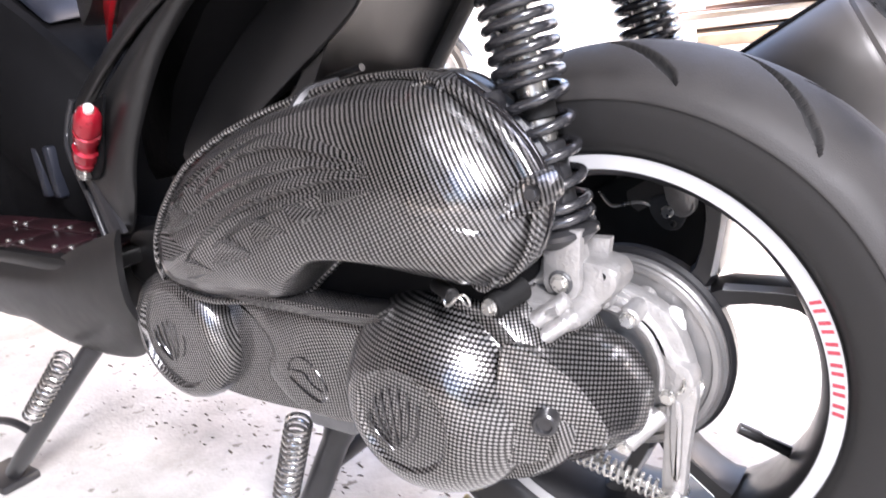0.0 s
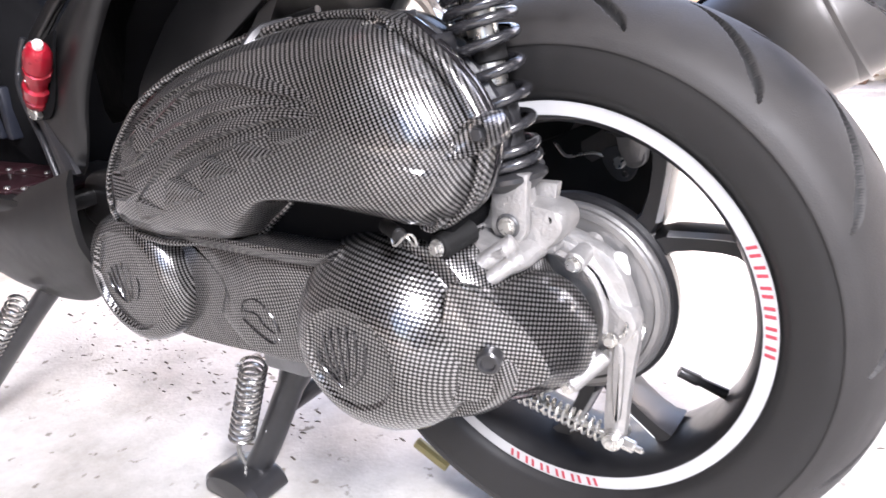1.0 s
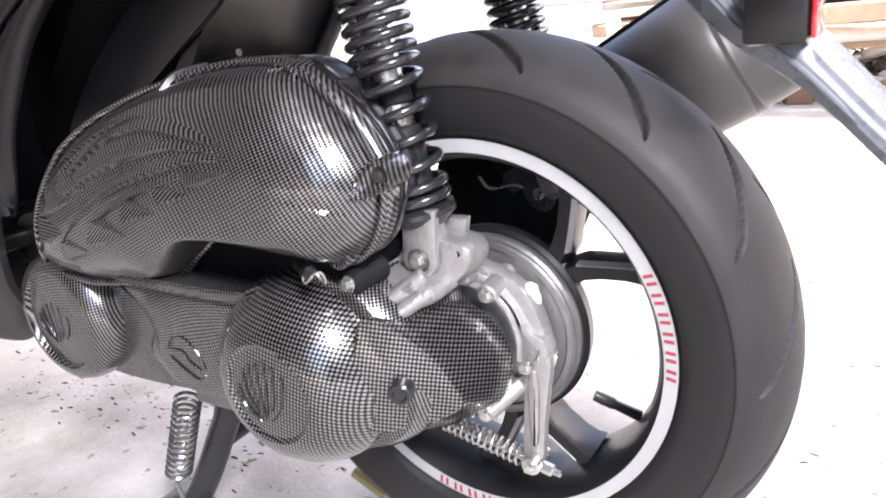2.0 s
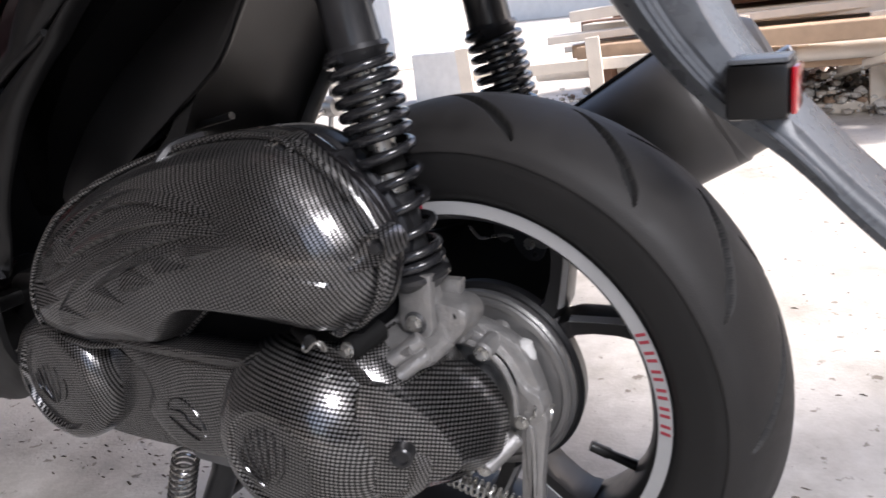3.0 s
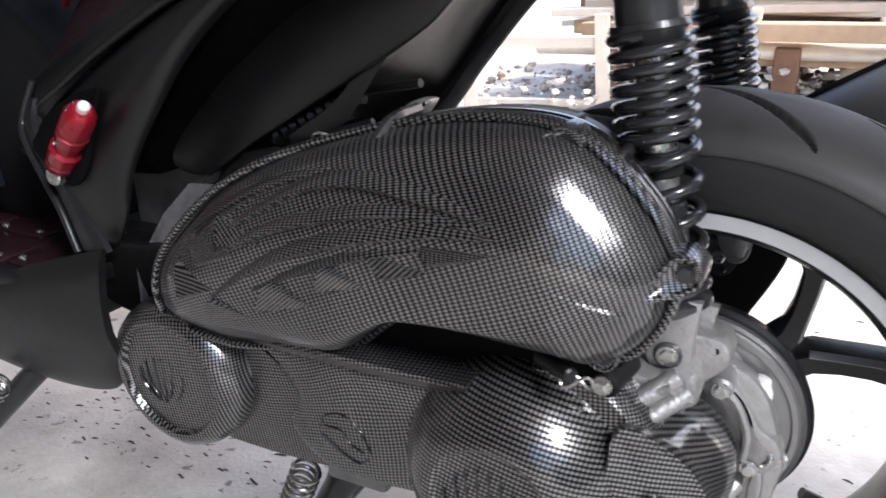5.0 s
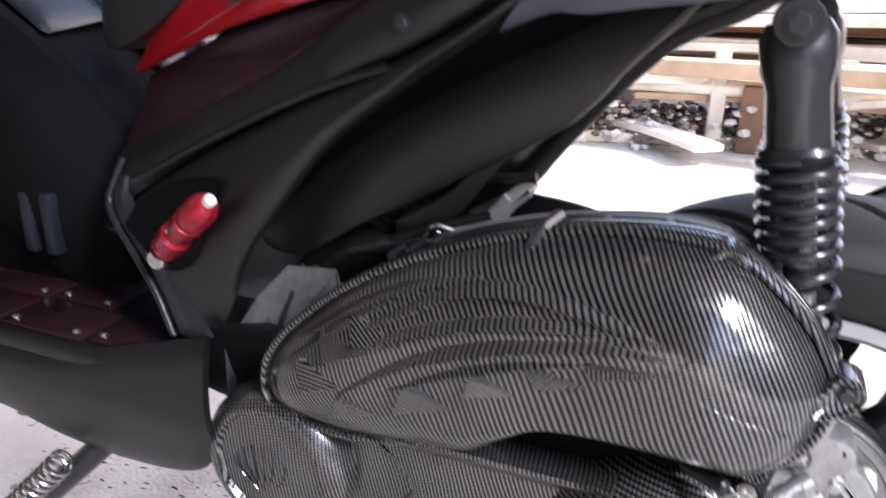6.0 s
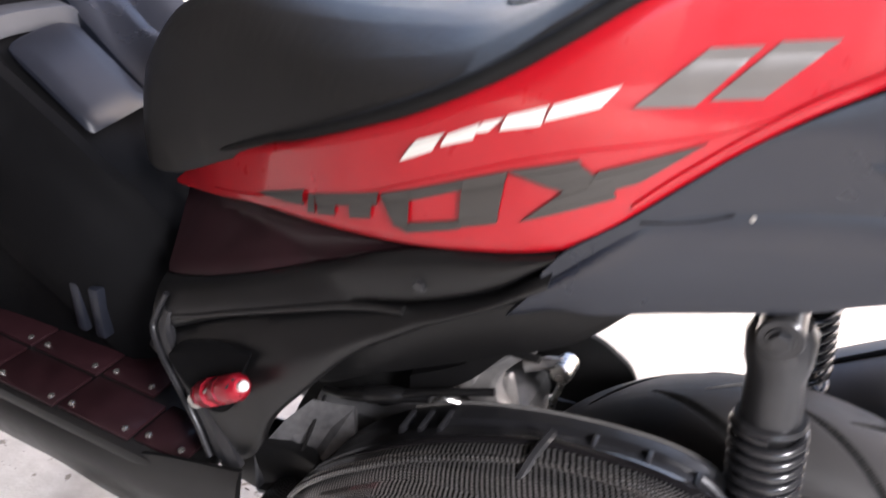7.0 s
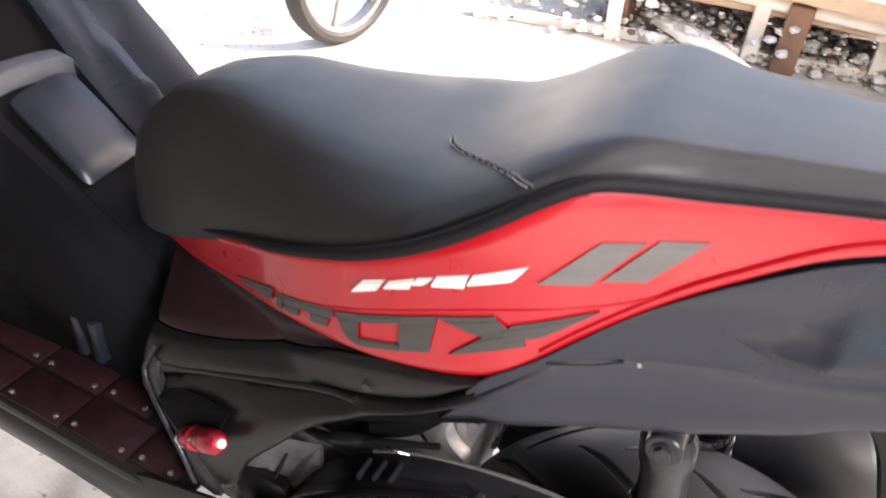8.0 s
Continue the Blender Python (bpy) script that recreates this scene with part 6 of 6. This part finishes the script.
scatter("grit", GRIT, "dark flakes and grit scattered on the concrete", "grit", places, flat)


def build_sack(x, y, size, turn, label):
    bm = bmesh.new()
    bmesh.ops.create_uvsphere(bm, u_segments=28, v_segments=18, radius=1)
    for v in bm.verts:
        n = noise.noise(v.co * 1.6 + Vector((x, y, 0))) * 0.22 + noise.noise(v.co * 4.5) * 0.08
        v.co = v.co * (1 + n)
        v.co = Vector((v.co.x * 0.34 * size, v.co.y * 0.24 * size, max(0, (v.co.z + 0.75) * 0.17 * size)))
    sack = thing("sack", (x, y, 0), label, "sack", "white sacks")
    sack.rotation_euler = (0, 0, radians(turn))
    part("bag", bm, SACK, sack)
    part("tied_neck", tube([(0.30 * size, 0, 0.16 * size), (0.36 * size, 0, 0.20 * size), (0.40 * size, 0.02, 0.23 * size)], [0.05 * size, 0.025 * size, 0.055 * size], 14), SACK, sack)


build_sack(0.95, 2.75, 1.0, 20, "full white woven sack lying beside the timber")
build_sack(1.55, 3.0, 1.15, -30, "slumped white woven sack on the rubble")
# white masonry pillar beyond the timber
pillar = thing("pillar", (-4.6, 7.4, 0), "white painted square masonry pillar with a low plinth", "pillar")
pillar.rotation_euler = (0, 0, radians(48))
part("shaft", block(-0.45, 0.45, -0.45, 0.45, 0.12, 2.4, 0.02), PAINTED, pillar, smooth=False)
part("plinth", block(-0.55, 0.55, -0.55, 0.55, 0, 0.12, 0.02), PAINTED, pillar, smooth=False)
# crate and pipe left beside the timber
crate = part("white_crate", block(-0.22, 0.22, -0.16, 0.16, 0, 0.34, 0.015), SACK, smooth=False)
crate.location = (-2.35, 4.1, 0)
tagged(crate, "closed white box standing on the ground", "box")
pipe = part("pipe", rod((0, 0, 0), (1.7, -0.1, 0.03), 0.035, 20), WOOD_PALE)
pipe.location = (-1.22, 2.98, 0.25)
tagged(pipe, "pale plastic pipe lying across the bearers", "pipe")

# ---- motorbike parked on the far side ----
bike = thing("motorbike", (-1.715, 1.935, 0), "parked motorbike with a black front tyre", "motorbike")
bike.rotation_euler = (0, 0, radians(77))
front = new("front_wheel")
front.parent = bike
tyre = [(0.225, 0.028), (0.245, 0.046), (0.265, 0.046), (0.280, 0.030), (0.286, 0.0), (0.280, -0.030), (0.265, -0.046), (0.245, -0.046), (0.225, -0.028)]
part("tyre", lathe(tyre, 72, (0, 0, 0.286), True), RUBBER, front)
part("rim", lathe([(0.236, -0.030), (0.232, -0.034), (0.222, -0.028), (0.214, 0.0), (0.222, 0.028), (0.232, 0.034), (0.236, 0.030), (0.226, 0.0)], 72, (0, 0, 0.286), True), DRUM, front, "bright alloy rim")
part("hub", lathe([(0.02, 0.05), (0.04, 0.045), (0.045, 0.0), (0.04, -0.045), (0.02, -0.05)], 28, (0, 0, 0.286)), DRUM, front)
for k in range(6):
    a = 2 * math.pi * k / 6 + 0.3
    part("spoke", rod((0.04 * math.cos(a), 0, 0.286 + 0.04 * math.sin(a)), (0.22 * math.cos(a), 0, 0.286 + 0.22 * math.sin(a)), 0.011), DRUM, front)
for y in (-0.075, 0.075):
    part("fork_leg", rod((0, y, 0.286), (-0.20, y, 0.86), 0.017), CHROME, bike)
guard_pts = [(0.315 * math.cos(a), 0, 0.286 + 0.315 * math.sin(a)) for a in np.linspace(0.5, 2.8, 20)]
bm = bmesh.new()
rings(bm, [[(p[0], y, p[2] - abs(y) * 0.5) for y in np.linspace(-0.06, 0.06, 7)] + [(p[0] * 0.985, y, p[2] - abs(y) * 0.5 - 0.004) for y in np.linspace(0.06, -0.06, 7)] for p in guard_pts])
part("mudguard", bm, GREY_PLASTIC, bike)
body = bmesh.new()
rings(body, [[(x, y * w, z + dz * h) for y, dz in ((-1, 0), (-0.8, 0.8), (0, 1), (0.8, 0.8), (1, 0), (0.7, -0.8), (-0.7, -0.8))] for x, z, w, h in ((-0.22, 0.70, 0.05, 0.06), (-0.35, 0.66, 0.12, 0.16), (-0.6, 0.60, 0.14, 0.2), (-1.0, 0.62, 0.12, 0.14), (-1.4, 0.72, 0.06, 0.06))])
part("body", body, GREY_PLASTIC, bike)
part("handlebar", tube(spline([(-0.28, -0.32, 0.98), (-0.22, -0.15, 0.95), (-0.20, 0, 0.90), (-0.22, 0.15, 0.95), (-0.28, 0.32, 0.98)], 6), 0.012, 12), STEEL, bike)
rear = new("back_wheel")
rear.parent = bike
rear.location = (-1.25, 0, 0)
part("tyre", lathe(tyre, 60, (0, 0, 0.286), True), RUBBER, rear)
part("rim", lathe([(0.236, -0.030), (0.222, -0.028), (0.05, -0.02), (0.05, 0.02), (0.222, 0.028), (0.236, 0.030)], 48, (0, 0, 0.286), True), DRUM, rear)
